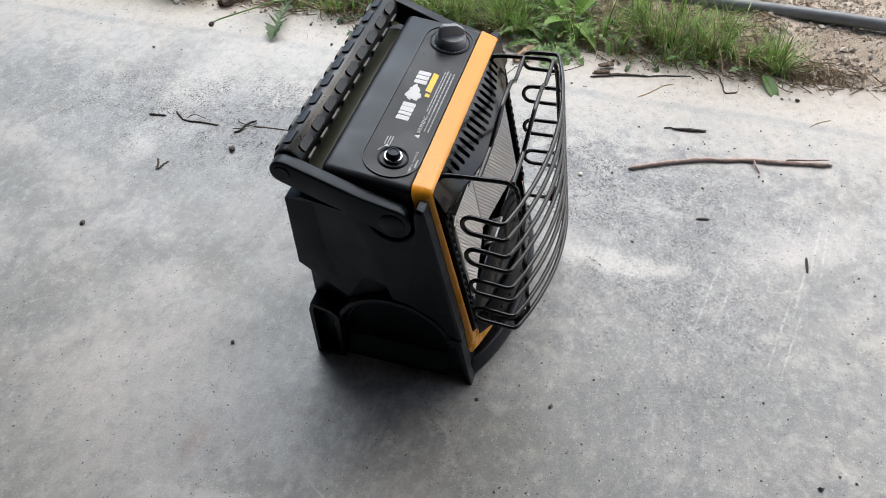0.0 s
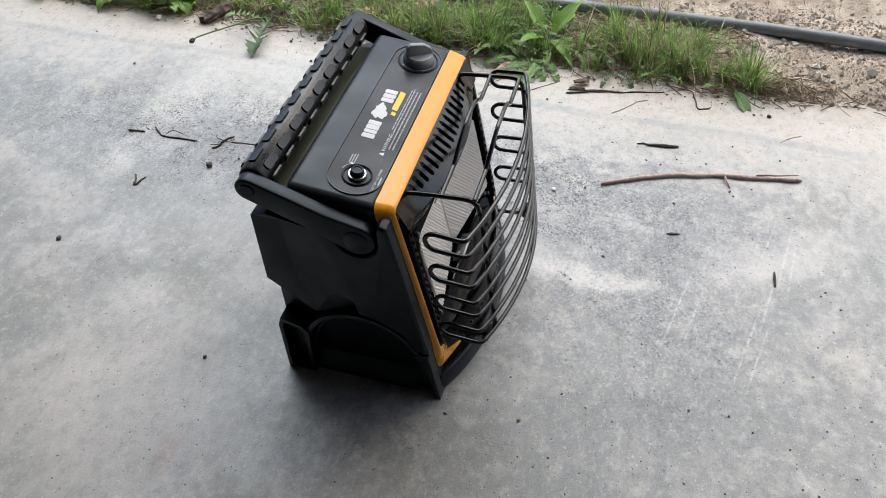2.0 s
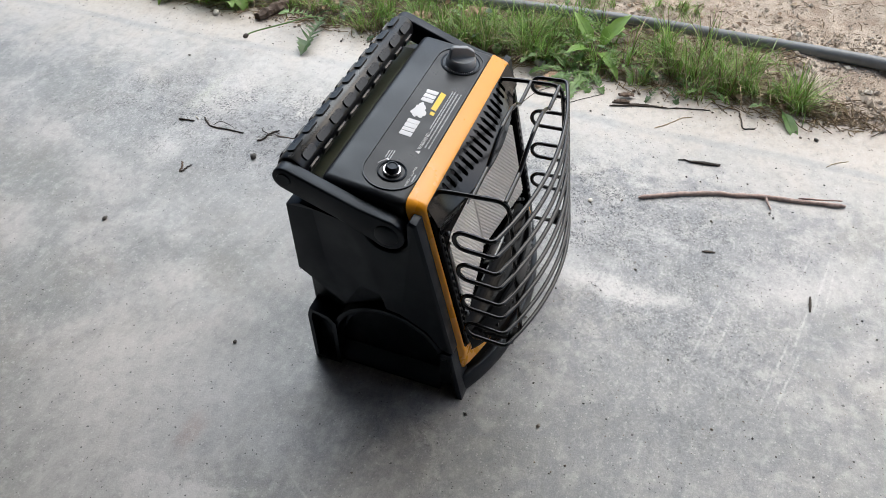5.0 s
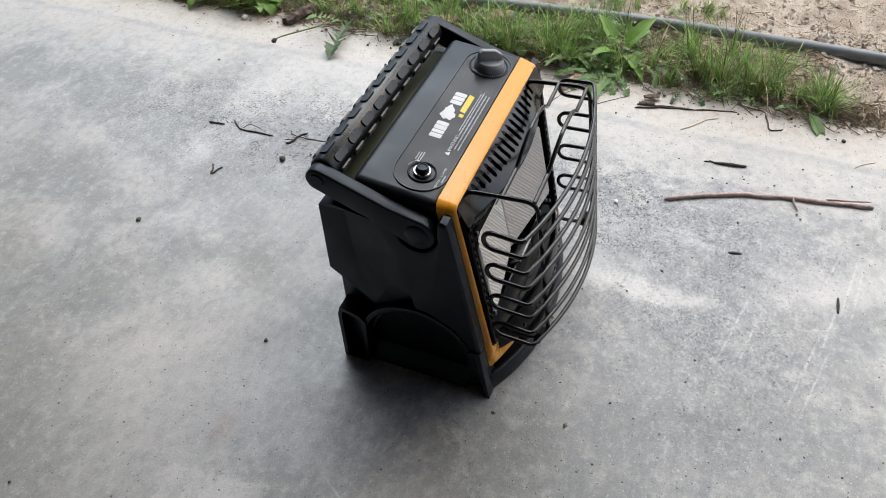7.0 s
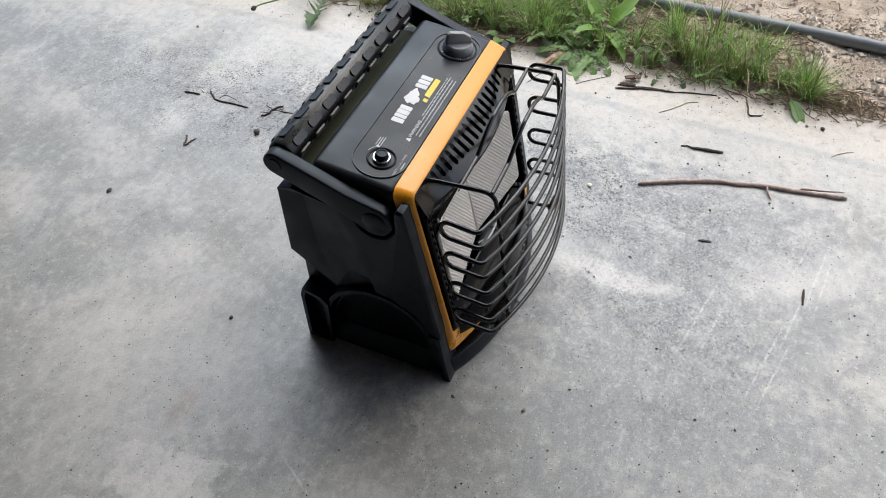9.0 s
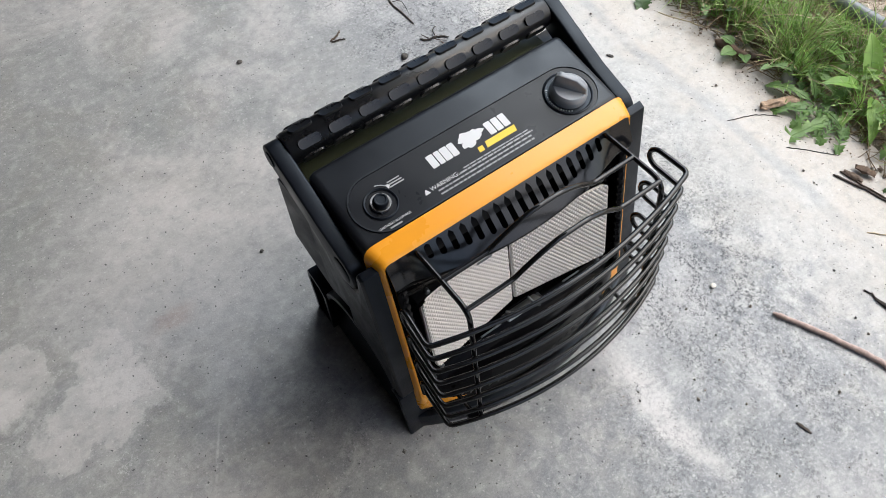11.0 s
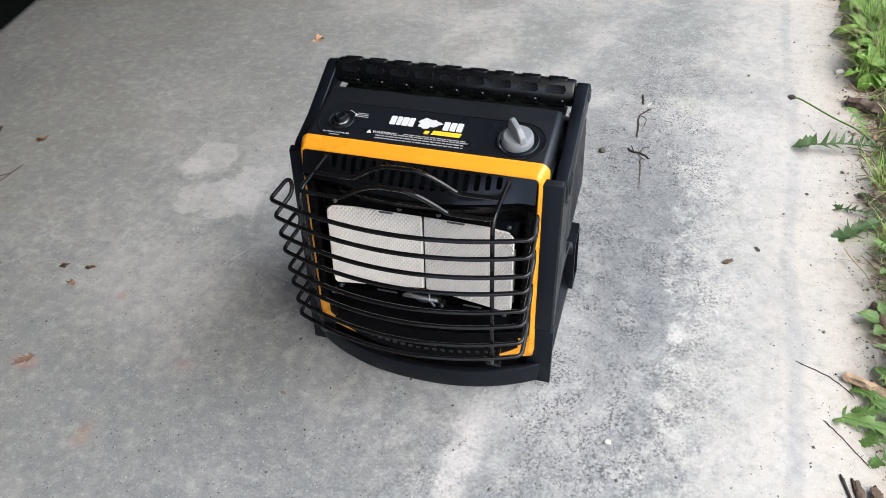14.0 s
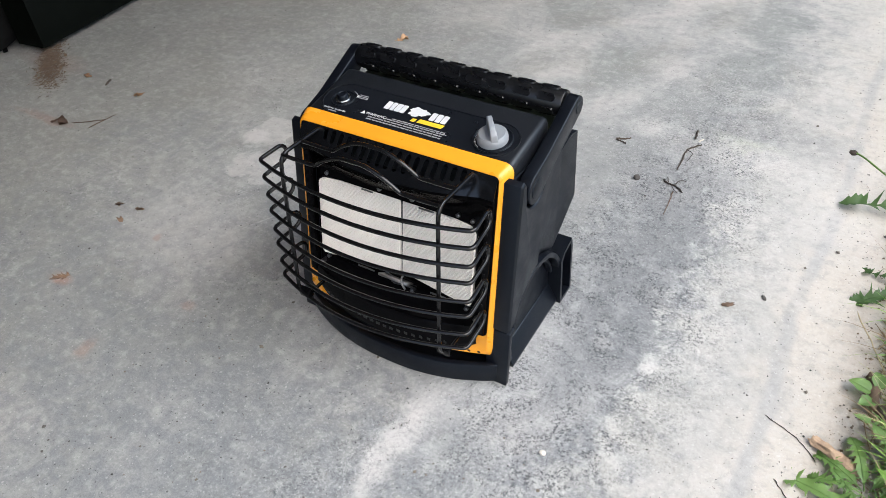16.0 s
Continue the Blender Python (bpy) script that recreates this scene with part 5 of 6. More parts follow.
def fallen_leaf(name, label, at, length, width, turn, material, z=0.003, lobes=0, curl=0.1, fold=0.3, wave=0.1, roll=0, pitch=0, category="leaf", group=""):
    ob = finish(name, leaf_mesh(length, width, RNG, lobes, curl, fold, wave), material, smooth=60)
    ob.matrix_basis = pose(at[0], at[1], z, roll, pitch, turn)
    return tagged(ob, label, category, group)


def crumple(label, at, size, turn, material):
    """A dry leaf shrunk to a ragged, hollow twist with loose points."""
    rng = random.Random(int(size * 1e4) + int(turn))
    bm = bmesh.new()
    for k in range(5):
        n = 7
        a0, reach_ = rng.uniform(0, 6.283), size * rng.uniform(0.35, 0.62)
        rows = []
        for i in range(n + 1):
            u = i / n
            w = size * 0.16 * math.sin(math.pi * (0.12 + 0.86 * u)) * rng.uniform(0.7, 1.2)
            x, y = math.cos(a0) * reach_ * u, math.sin(a0) * reach_ * u * 0.6
            z = size * (0.06 + 0.07 * math.sin(u * 3.0 + k) * rng.uniform(0.6, 1.0))
            px, py = -math.sin(a0), math.cos(a0)
            rows.append([bm.verts.new((x + px * w * s_, y + py * w * s_, max(0.0006, z + abs(s_) * size * 0.05 * rng.uniform(0.0, 1.2)))) for s_ in (-1, 0, 1)])
        for A, B in zip(rows, rows[1:]):
            for j in range(2):
                bm.faces.new((A[j], B[j], B[j + 1], A[j + 1]))
    bmesh.ops.solidify(bm, geom=list(bm.faces), thickness=0.0004)
    ob = finish("dead_leaf", bm, material, smooth=40)
    ob.matrix_basis = pose(at[0], at[1], 0.0008, 0, 0, turn)
    return tagged(ob, label, "leaf", "dead leaves")


# the long stick and the dark chips before it
stick("stick", "long bare weathered stick lying on concrete", [(0.315, -0.156), (0.345, -0.215), (0.368, -0.270), (0.380, -0.32), (0.392, -0.364), (0.402, -0.43), (0.414, -0.499)], 0.0040, STICK, 0.95,
      [[(0.389, -0.366, 0.006), (0.376, -0.371, 0.004), (0.363, -0.378, 0.002)], [(0.402, -0.42, 0.008), (0.413, -0.46, 0.007), (0.424, -0.494, 0.006)]], category="stick")
splinter("bark_chip", "dark split bark chip on pale concrete", (0.447, -0.225), (0.454, -0.280), 0.0065, 0.0045, DARK_TWIG, RNG, group="bark chips")
stick("twig", "thin dark twig end beside bark chip", [(0.446, -0.206), (0.449, -0.216), (0.447, -0.228)], 0.002, DARK_TWIG, group="twigs")
splinter("bark_chip", "small dark bark sliver on grey concrete", (0.222, -0.279), (0.226, -0.299), 0.0042, 0.0025, DARK_TWIG, RNG, group="bark chips")
splinter("bark_chip", "small upright dark bark sliver on concrete", (0.180, -0.450), (0.148, -0.451), 0.0038, 0.003, DARK_TWIG, RNG, group="bark chips")
# twigs behind the heater
stick("twig", "forked dark twig on concrete behind heater", [(0.256, 0.704), (0.238, 0.680), (0.236, 0.655), (0.239, 0.604)], 0.0022, DARK_TWIG, 0.8, [[(0.237, 0.67, 0.005), (0.25, 0.66, 0.006), (0.246, 0.63, 0.003)]], group="twigs")
stick("twig", "short thin dark twig on concrete", [(0.234, 0.750), (0.237, 0.733), (0.239, 0.716)], 0.0026, DARK_TWIG, group="twigs")
stick("twig", "broken brown twig with short shoots on concrete", [(0.226, 0.566), (0.238, 0.556), (0.252, 0.555), (0.270, 0.541)], 0.0026, DARK_TWIG, 0.7, [[(0.238, 0.556, 0.004), (0.232, 0.572, 0.005)], [(0.25, 0.555, 0.004), (0.256, 0.57, 0.004), (0.266, 0.574, 0.003)], [(0.243, 0.555, 0.004), (0.25, 0.545, 0.003), (0.262, 0.535, 0.002)]], group="twigs")
stick("twig", "reddish bark strip on concrete", [(0.253, 0.540), (0.256, 0.505), (0.260, 0.463)], 0.0014, BARK, 0.5, group="twigs")
stick("twig", "short dark twig crumb on concrete", [(0.098, 0.652), (0.112, 0.650), (0.122, 0.644)], 0.002, DARK_TWIG, group="twigs")
stick("twig", "short pale twig crumb on concrete", [(0.097, 0.656), (0.112, 0.660), (0.124, 0.668)], 0.0026, BARK, group="twigs")
stick("twig", "white splinter of twig on concrete", [(0.247, 0.712), (0.254, 0.724)], 0.0018, WHITE_STONE, group="twigs")
# twigs and bark along the edge
splinter("bark_piece", "brown weathered bark piece at grass edge", (0.625, 0.795), (0.713, 0.751), 0.030, 0.022, BARK, RNG, z=0.0)
splinter("bark_piece", "small brown bark piece at grass edge", (0.588, -0.055), (0.594, -0.085), 0.010, 0.006, BARK, RNG)
stick("twig", "dark brown twig along slab edge", [(0.570, -0.050), (0.590, -0.11), (0.600, -0.165)], 0.0024, DARK_TWIG, 0.7, group="edge twigs")
stick("twig", "dark brown twig along slab edge", [(0.602, -0.165), (0.615, -0.21), (0.621, -0.245)], 0.0018, DARK_TWIG, group="edge twigs")
stick("twig", "very thin bent stem on pale concrete", [(0.527, -0.148), (0.548, -0.170), (0.574, -0.190), (0.588, -0.213)], 0.0013, STRAW, 0.8, group="edge twigs")
stick("twig", "hooked dark stem on pale concrete", [(0.632, -0.298), (0.605, -0.306), (0.583, -0.312), (0.592, -0.333)], 0.0018, DARK_TWIG, 0.9, group="edge twigs")
stick("twig", "very thin dry stem on concrete", [(0.517, -0.466), (0.535, -0.482), (0.548, -0.504)], 0.001, STRAW, 0.8, group="edge twigs")
stick("twig", "grey stub of branch at grass edge", [(0.632, 0.254), (0.640, 0.222), (0.645, 0.190)], 0.0075, BARK, 0.8, group="edge twigs")
stick("twig", "brown stub of branch at grass edge", [(0.648, 0.200), (0.662, 0.178), (0.674, 0.158)], 0.007, BARK, 0.8, group="edge twigs")
stick("twig", "thin grey stem bending over slab", [(0.520, 0.121), (0.548, 0.110), (0.575, 0.096), (0.594, 0.076)], 0.0009, DARK_TWIG, 0.7, group="edge twigs")
stick("twig", "thin dark stem beside broad leaf", [(0.553, 0.028), (0.575, 0.006), (0.607, -0.032)], 0.0009, DARK_TWIG, 0.8, group="edge twigs")
stick("twig", "dark brown branch end on slab edge", [(0.583, -0.052), (0.592, -0.10), (0.600, -0.145)], 0.0022, BARK, 0.8, group="edge twigs")
stick("twig", "dry upright grass stem over slab", [(0.594, 0.362), (0.62, 0.31), (0.646, 0.256)], 0.0012, STRAW, 0.8, group="edge twigs", z=0.012)
splinter("wood_piece", "bare tan split wood at grass edge", (0.583, 0.108), (0.646, 0.077), 0.018, 0.013, PALE_WOOD, RNG, category="wood", z=0.0)
splinter("wood_piece", "orange tan wood block in grass", (0.755, 0.330), (0.795, 0.285), 0.034, 0.020, PALE_WOOD, RNG, category="wood", z=0.022)
splinter("wood_piece", "bare tan wood chip in grass behind heater", (0.715, 0.455), (0.745, 0.405), 0.030, 0.014, PALE_WOOD, RNG, category="wood", z=0.018)
splinter("bark_piece", "flat brown bark chunk at slab edge", (0.606, -0.062), (0.616, -0.09), 0.013, 0.006, BARK, RNG, z=0.004)
# pebbles
chunk("pebble", "small dark brown pebble on pale concrete", (0.420, 0.301), (0.016, 0.007, 0.0035), 35, BARK, "pebble", RNG, "pebbles", jag=1.0)
chunk("pebble", "small dark pebble on pale concrete", (0.465, 0.340), (0.011, 0.006, 0.0032), 120, DARK_STONE, "pebble", RNG, "pebbles", jag=0.8)
chunk("pebble", "round dark pebble beside twigs", (0.180, 0.547), (0.013, 0.011, 0.010), 0, DARK_STONE, "pebble", RNG, "pebbles")
chunk("pebble", "tiny white pebble on concrete", (0.280, -0.077), (0.010, 0.008, 0.005), 0, WHITE_STONE, "pebble", RNG, "pebbles")
chunk("pebble", "small dark pebble on grey concrete", (-0.054, 0.707), (0.010, 0.008, 0.006), 0, DARK_STONE, "pebble", RNG, "pebbles")
chunk("pebble", "small dark pebble on grey concrete", (-0.207, 0.353), (0.006, 0.005, 0.004), 0, DARK_STONE, "pebble", RNG, "pebbles")
chunk("pebble", "small dark pebble on pale concrete", (0.593, -0.445), (0.009, 0.007, 0.006), 50, DARK_STONE, "pebble", RNG, "pebbles")
chunk("stone", "rounded grey stone at grass edge", (0.664, 0.122), (0.034, 0.024, 0.012), 30, STONE, "stone", RNG, jag=0.28)
chunk("stone", "pale rounded rock on sandy ground", (0.945, 0.800), (0.042, 0.034, 0.026), 10, WHITE_STONE, "stone", RNG, jag=0.15)
chunk("stone", "pale rock beside grey pipe", (0.955, 0.640), (0.046, 0.030, 0.022), 70, STONE, "stone", RNG, jag=0.2)
chunk("pebble", "white pebble at slab edge", (0.618, 0.905), (0.020, 0.014, 0.010), 20, WHITE_STONE, "pebble", RNG, "pebbles")
# dead leaves on the slab
fallen_leaf("dead_leaf", "curled tan dead leaf on concrete", (-0.555, 0.832), 0.062, 0.022, 58, TAN_LEAF, curl=0.3, wave=0.3, group="dead leaves")
crumple("small crumpled brown leaf on concrete", (-0.690, 0.036), 0.020, 60, DEAD_LEAF)
crumple("small crumpled brown leaf on concrete", (-0.640, 0.045), 0.018, 20, DEAD_LEAF)
fallen_leaf("dead_leaf", "narrow brown leaf scrap on concrete", (-0.660, 0.005), 0.026, 0.010, 0, DEAD_LEAF, curl=0.3, wave=0.3, group="dead leaves")
fallen_leaf("dead_leaf", "torn reddish leaf scrap on concrete", (-0.632, -0.168), 0.036, 0.020, 50, DEAD_LEAF, curl=0.2, wave=0.5, lobes=3, group="dead leaves")
fallen_leaf("dead_leaf", "torn reddish leaf scrap on concrete", (-0.612, -0.160), 0.018, 0.012, 100, DEAD_LEAF, curl=0.2, wave=0.5, lobes=2, group="dead leaves")
crumple("crumpled reddish leaf with stalk on concrete", (-1.065, 0.188), 0.055, 15, DEAD_LEAF)
stick("twig", "thin brown leaf stalk on concrete", [(-1.035, 0.198), (-1.0, 0.220), (-0.968, 0.246)], 0.0018, BARK, group="twigs")
crumple("small curled tan leaf on concrete", (-0.985, 0.352), 0.032, 30, TAN_LEAF)
crumple("pale tan leaf scrap on concrete", (-1.18, 0.365), 0.028, 0, TAN_LEAF)
crumple("dark brown leaf scrap on concrete", (-1.195, -0.015), 0.035, 10, DEAD_LEAF)
stick("twig", "short dark twig crumb on concrete", [(-1.105, 0.375), (-1.098, 0.350)], 0.003, DARK_TWIG, group="twigs")
stick("twig", "thin brown stem on concrete", [(-0.98, 0.20), (-0.965, 0.27)], 0.0015, BARK, group="twigs")


# ---- grey pipe along the grass ----
def pipe():
    pts = [(0.80, 2.6), (0.81, 1.7), (0.828, 1.1), (0.846, 0.75), (0.862, 0.48), (0.884, 0.24), (0.915, -0.05), (0.922, -0.30), (0.914, -0.52), (0.90, -0.9), (0.88, -1.6)]
    line = spline([(x - 0.034, y, 0.021 + 0.003 * math.sin(y * 7)) for x, y in pts], 10)
    bm = tube(bmesh.new(), line, 0.0132, 20)
    return tagged(finish("pipe", bm, PIPE_GREY, smooth=60), "dusty grey plastic pipe lying on sandy ground", "pipe")


pipe()


# ---- vegetation ----
def ground_z(x, y):
    return max(0.0, earth_height(x, y)) if x < 0.70 else earth_height(x, y)


def blades(name, label, count, pick, height, width, material, rng, lean=0.5, category="grass", segs=5):
    """Many single blades in one object: tapered, creased strips that arch over."""
    verts, faces = [], []
    for _ in range(count):
        x, y, hk, way = pick(rng)
        h, w = height * hk * rng.uniform(0.40, 1.2), width * rng.uniform(0.55, 1.45)
        a, b = way + rng.gauss(0, 0.9), lean * rng.uniform(0.08, 1.0) ** 1.3
        z0 = ground_z(x, y) - 0.003
        dx, dy = math.cos(a), math.sin(a)
        turn, droop, sway = rng.uniform(0.0, 1.2), rng.uniform(0.2, 1.0), rng.uniform(-0.25, 0.25)
        k = len(verts)
        for i in range(segs + 1):
            u = i / segs
            out, up = h * b * u ** 1.5, h * (u - droop * 0.5 * b * u ** 2.6)
            ww = w * (1 - u ** 2.2) ** 0.8 * 0.5
            ox, oy = dx * out - dy * sway * h * u * u, dy * out + dx * sway * h * u * u
            cx, cy, cz = x + ox, y + oy, z0 + max(up, 0.003 * u + 0.002)
            c, s = math.cos(turn * u), math.sin(turn * u)
            sx, sy = -dy * c + dx * s, dx * c + dy * s
            if i < segs:
                verts += [(cx - sx * ww, cy - sy * ww, cz + ww * 0.5), (cx, cy, cz), (cx + sx * ww, cy + sy * ww, cz + ww * 0.5)]
            else:
                verts.append((cx, cy, cz))
        for i in range(segs - 1):
            q = k + 3 * i
            faces += [(q, q + 1, q + 4, q + 3), (q + 1, q + 2, q + 5, q + 4)]
        q = k + 3 * (segs - 1)
        faces += [(q, q + 1, q + 3), (q + 1, q + 2, q + 3)]
    return tagged(from_lists(name, verts, faces, material, 50), label, category, kind="stuff")


TUFTS = [(0.69, 0.92, 0.04, 1.0), (0.71, 1.0, 0.05, 1.1), (0.69, 1.1, 0.05, 1.1), (0.74, 0.92, 0.04, 0.8), (0.72, 0.06, 0.05, 1.0), (0.70, 0.16, 0.04, 1.1), (0.74, 0.2, 0.05, 1.2), (0.80, 0.06, 0.05, 1.1), (0.70, 0.31, 0.04, 1.0), (0.74, 0.28, 0.05, 0.9), (0.70, 0.25, 0.04, 0.8), (0.77, 0.14, 0.05, 0.9), (0.76, 0.33, 0.05, 0.8), (0.69, 0.40, 0.04, 0.8), (0.70, -0.10, 0.05, 1.0), (0.72, -0.18, 0.06, 1.1), (0.76, -0.16, 0.06, 1.25), (0.80, -0.13, 0.05, 1.2), (0.70, -0.26, 0.05, 1.0), (0.75, -0.27, 0.06, 1.1), (0.69, -0.32, 0.03, 0.8), (0.68, -0.390, 0.02, 0.9), (0.695, -0.405, 0.018, 0.9), (0.70, 0.02, 0.06, 0.8),
         (0.74, 0.10, 0.07, 0.8), (0.70, 0.18, 0.05, 0.8), (0.78, 0.22, 0.06, 0.7), (0.71, 0.33, 0.05, 0.8), (0.74, 0.46, 0.06, 1.0), (0.69, 0.53, 0.05, 0.9), (0.75, 0.58, 0.06, 0.9), (0.78, 0.40, 0.05, 0.7), (0.72, 0.68, 0.05, 0.6), (0.78, 0.72, 0.05, 0.5),
         (0.70, 0.86, 0.04, 0.6), (0.70, 1.02, 0.06, 1.0), (0.72, 1.2, 0.08, 1.0), (0.70, 1.4, 0.08, 1.0), (0.73, 1.6, 0.1, 1.0), (0.96, 0.08, 0.05, 0.7), (1.0, 0.0, 0.05, 0.6), (0.97, 0.22, 0.05, 0.6), (1.02, 0.35, 0.06, 0.5), (0.97, 0.55, 0.05, 0.4), (1.05, 0.16, 0.06, 0.5), (0.98, -0.14, 0.03, 0.6), (1.0, 0.9, 0.06, 0.5), (1.05, 0.7, 0.07, 0.4), (1.1, 1.1, 0.1, 0.6)]


def roots(rng):
    """Shared root points, some thick and tall, some thin, each with its own lean."""
    out = []
    for x, y, s, k in TUFTS:
        for _ in range(7):
            px, py = x + rng.gauss(0, s * 0.5), y + rng.gauss(0, s * 0.6)
            if px < 0.652 + 0.012 * math.sin(py * 13):
                px = 0.655 + rng.uniform(0, 0.05)
            out.append((px, py, k * rng.uniform(0.45, 1.25), rng.uniform(0.003, 0.011), rng.uniform(0, 6.283)))
    return out


ROOTS = roots(random.Random(20))


def tuft_pick(rng):
    x, y, k, s, way = rng.choice(ROOTS)
    return x + rng.gauss(0, s), y + rng.gauss(0, s), k, way


def lawn_pick(rng):
    while True:
        x, y = rng.uniform(0.652, 0.85), rng.uniform(-0.36, 1.9)
        if noise.noise(Vector((x * 14, y * 14, 7.0))) > -0.05:
            return x + 0.008 * math.sin(y * 11), y, 0.75, rng.uniform(0, 6.283)


blades("grass", "green grass tufts between slab and pipe", 6600, tuft_pick, 0.082, 0.0018, GRASS, random.Random(21), 1.35)
blades("short_grass", "short green undergrowth along slab edge", 2200, lawn_pick, 0.032, 0.0026, GRASS, random.Random(22), 1.6)
blades("dead_grass", "dry straw blades among the grass", 2000, tuft_pick, 0.080, 0.0018, STRAW, random.Random(28), 1.8)


def straw_pick(rng):
    if rng.random() < 0.55:
        return rng.uniform(0.635, 0.87), rng.uniform(-0.40, 1.8), 1.0
    if rng.random() < 0.07:
        return rng.gauss(0.678, 0.022), rng.gauss(-0.45, 0.06), 1.0
    return rng.uniform(0.9, 1.45), rng.uniform(-0.6, 1.7), rng.choice((0.25, 0.3, 0.4, 0.4, 0.8))


def litter(name, label, count, pick, length, r, material, rng, category):
    """Loose dry stems and needles lying flat."""
    verts, faces = [], []
    for _ in range(count):
        x, y, k_ = pick(rng)
        ln, a = length * k_ * rng.uniform(0.4, 1.3), rng.uniform(0, math.pi)
        dx, dy = math.cos(a) * ln / 2, math.sin(a) * ln / 2
        bend = rng.uniform(-0.15, 0.15)
        rr = r * (0.4 + 0.6 * k_) * rng.uniform(0.6, 1.4)
        k = len(verts)
        for u in (-1, 0, 1):
            cx, cy = x + dx * u - dy * bend * (1 - u * u), y + dy * u + dx * bend * (1 - u * u)
            cz = ground_z(cx, cy) + rr + rng.uniform(0, 0.006)
            nx, ny = -math.sin(a) * rr, math.cos(a) * rr
            verts += [(cx + nx, cy + ny, cz - rr * 0.4), (cx - nx, cy - ny, cz - rr * 0.4), (cx, cy, cz + rr)]
        for i in (0, 3):
            for j in range(3):
                faces.append((k + i + j, k + i + (j + 1) % 3, k + i + 3 + (j + 1) % 3, k + i + 3 + j))
    return tagged(from_lists(name, verts, faces, material, 60), label, category, kind="stuff")


litter("dry_litter", "dry stems and needles over the earth", 7500, straw_pick, 0.038, 0.0008, STRAW, random.Random(23), "litter")


def grains(name, label, count, pick, size, material, rng, category):
    """Loose grains as small uneven lumps."""
    base_v = [(1, 0, 0), (-0.9, 0.1, 0.1), (0, 0.9, 0), (0.1, -1, 0.05), (0, 0.1, 0.75), (0.05, 0, -0.6)]
    base_f = [(0, 2, 4), (2, 1, 4), (1, 3, 4), (3, 0, 4), (2, 0, 5), (1, 2, 5), (3, 1, 5), (0, 3, 5)]
    verts, faces = [], []
    for _ in range(count):
        x, y, k = pick(rng)
        s = size * k * math.exp(rng.gauss(0, 0.6)) * 0.5
        a = rng.uniform(0, 6.28)
        c, d = math.cos(a), math.sin(a)
        z = ground_z(x, y) + s * 0.35
        n = len(verts)
        for vx, vy, vz in base_v:
            vx, vy, vz = vx * rng.uniform(0.7, 1.3), vy * rng.uniform(0.6, 1.1), vz * rng.uniform(0.7, 1.2)
            verts.append((x + s * (vx * c - vy * d), y + s * (vx * d + vy * c), z + s * vz))
        faces += [(n + i, n + j, n + m) for i, j, m in base_f]
    return tagged(from_lists(name, verts, faces, material, 25), label, category, kind="stuff")


def gravel_pick(rng):
    if rng.random() < 0.3:
        return rng.uniform(0.66, 1.0), rng.uniform(-1.0, -0.36), 1.0
    x = rng.uniform(0.86, 1.75)
    return x, rng.uniform(-1.1, 1.9), 1.0


def grit_pick(rng):
    if rng.random() < 0.22:
        return 0.63 - abs(rng.gauss(0, 0.07)), rng.uniform(-0.65, 1.2), 0.75
    if rng.random() < 0.6:
        return rng.uniform(-0.35, 0.5), rng.uniform(-0.75, 0.0), 0.78
    return rng.uniform(-1.3, 0.62), rng.uniform(-0.6, 1.3), 0.7


grains("gravel", "tan sandy gravel beyond the slab", 15000, gravel_pick, 0.0040, GRAVEL, random.Random(24), "gravel")
grains("grit", "loose dark grit scattered over concrete", 3800, grit_pick, 0.0018, GRIT, random.Random(25), "grit")


def crumb_pick(rng):
    return 0.632 + rng.gauss(0, 0.014), rng.uniform(-0.5, 1.3), 1.0


grains("soil_crumbs", "dark soil crumbs along slab edge", 700, crumb_pick, 0.0026, varied("soil_crumb", [(0.16, 0.12, 0.085), (0.26, 0.2, 0.15), (0.10, 0.075, 0.055)], 0.95, 120), random.Random(26), "soil")


def leaflets(name, label, count, pick, size, material, rng, flat=False, category="weed"):
    """Many small oval leaves on short stalks, in one object."""
    verts, faces = [], []
    shape = ((0, 0), (0.3, 0.36), (0.7, 0.40), (1, 0), (0.7, -0.40), (0.3, -0.36))
    for _ in range(count):
        x, y, k = pick(rng)
        s = size * k * rng.uniform(0.5, 1.4)
        a, tilt = rng.uniform(0, 6.283), rng.uniform(-0.1, 0.25 if flat else 0.9)
        z = ground_z(x, y) + rng.uniform(0.003, 0.008 if flat else 0.035) * k
        c, d, ct, st = math.cos(a), math.sin(a), math.cos(tilt), math.sin(tilt)
        n = len(verts)
        for u, w in shape:
            lift = abs(w) * 0.5 - 0.25 * u * u
            px, pz = u * ct - lift * st, u * st + lift * ct
            verts.append((x + s * (px * c - w * d * 0.9), y + s * (px * d + w * c * 0.9), z + s * pz))
        faces += [(n, n + 3, n + 2, n + 1), (n, n + 5, n + 4, n + 3)]
    return tagged(from_lists(name, verts, faces, material, 80), label, category, kind="stuff")


def leafy_pick(rng):
    cx, cy, sx, sy = rng.choice(((0.71, 0.12, 0.03, 0.06), (0.75, 0.24, 0.04, 0.07), (0.70, 0.36, 0.03, 0.05), (0.72, 0.02, 0.04, 0.04), (0.76, 0.44, 0.04, 0.05), (0.70, 1.0, 0.03, 0.12), (0.68, -0.10, 0.02, 0.05), (0.73, 0.56, 0.04, 0.05), (0.80, 0.10, 0.04, 0.08), (0.97, 0.9, 0.04, 0.08), (0.70, 0.88, 0.03, 0.05)))
    return max(0.65, rng.gauss(cx, sx)), rng.gauss(cy, sy), 1.0


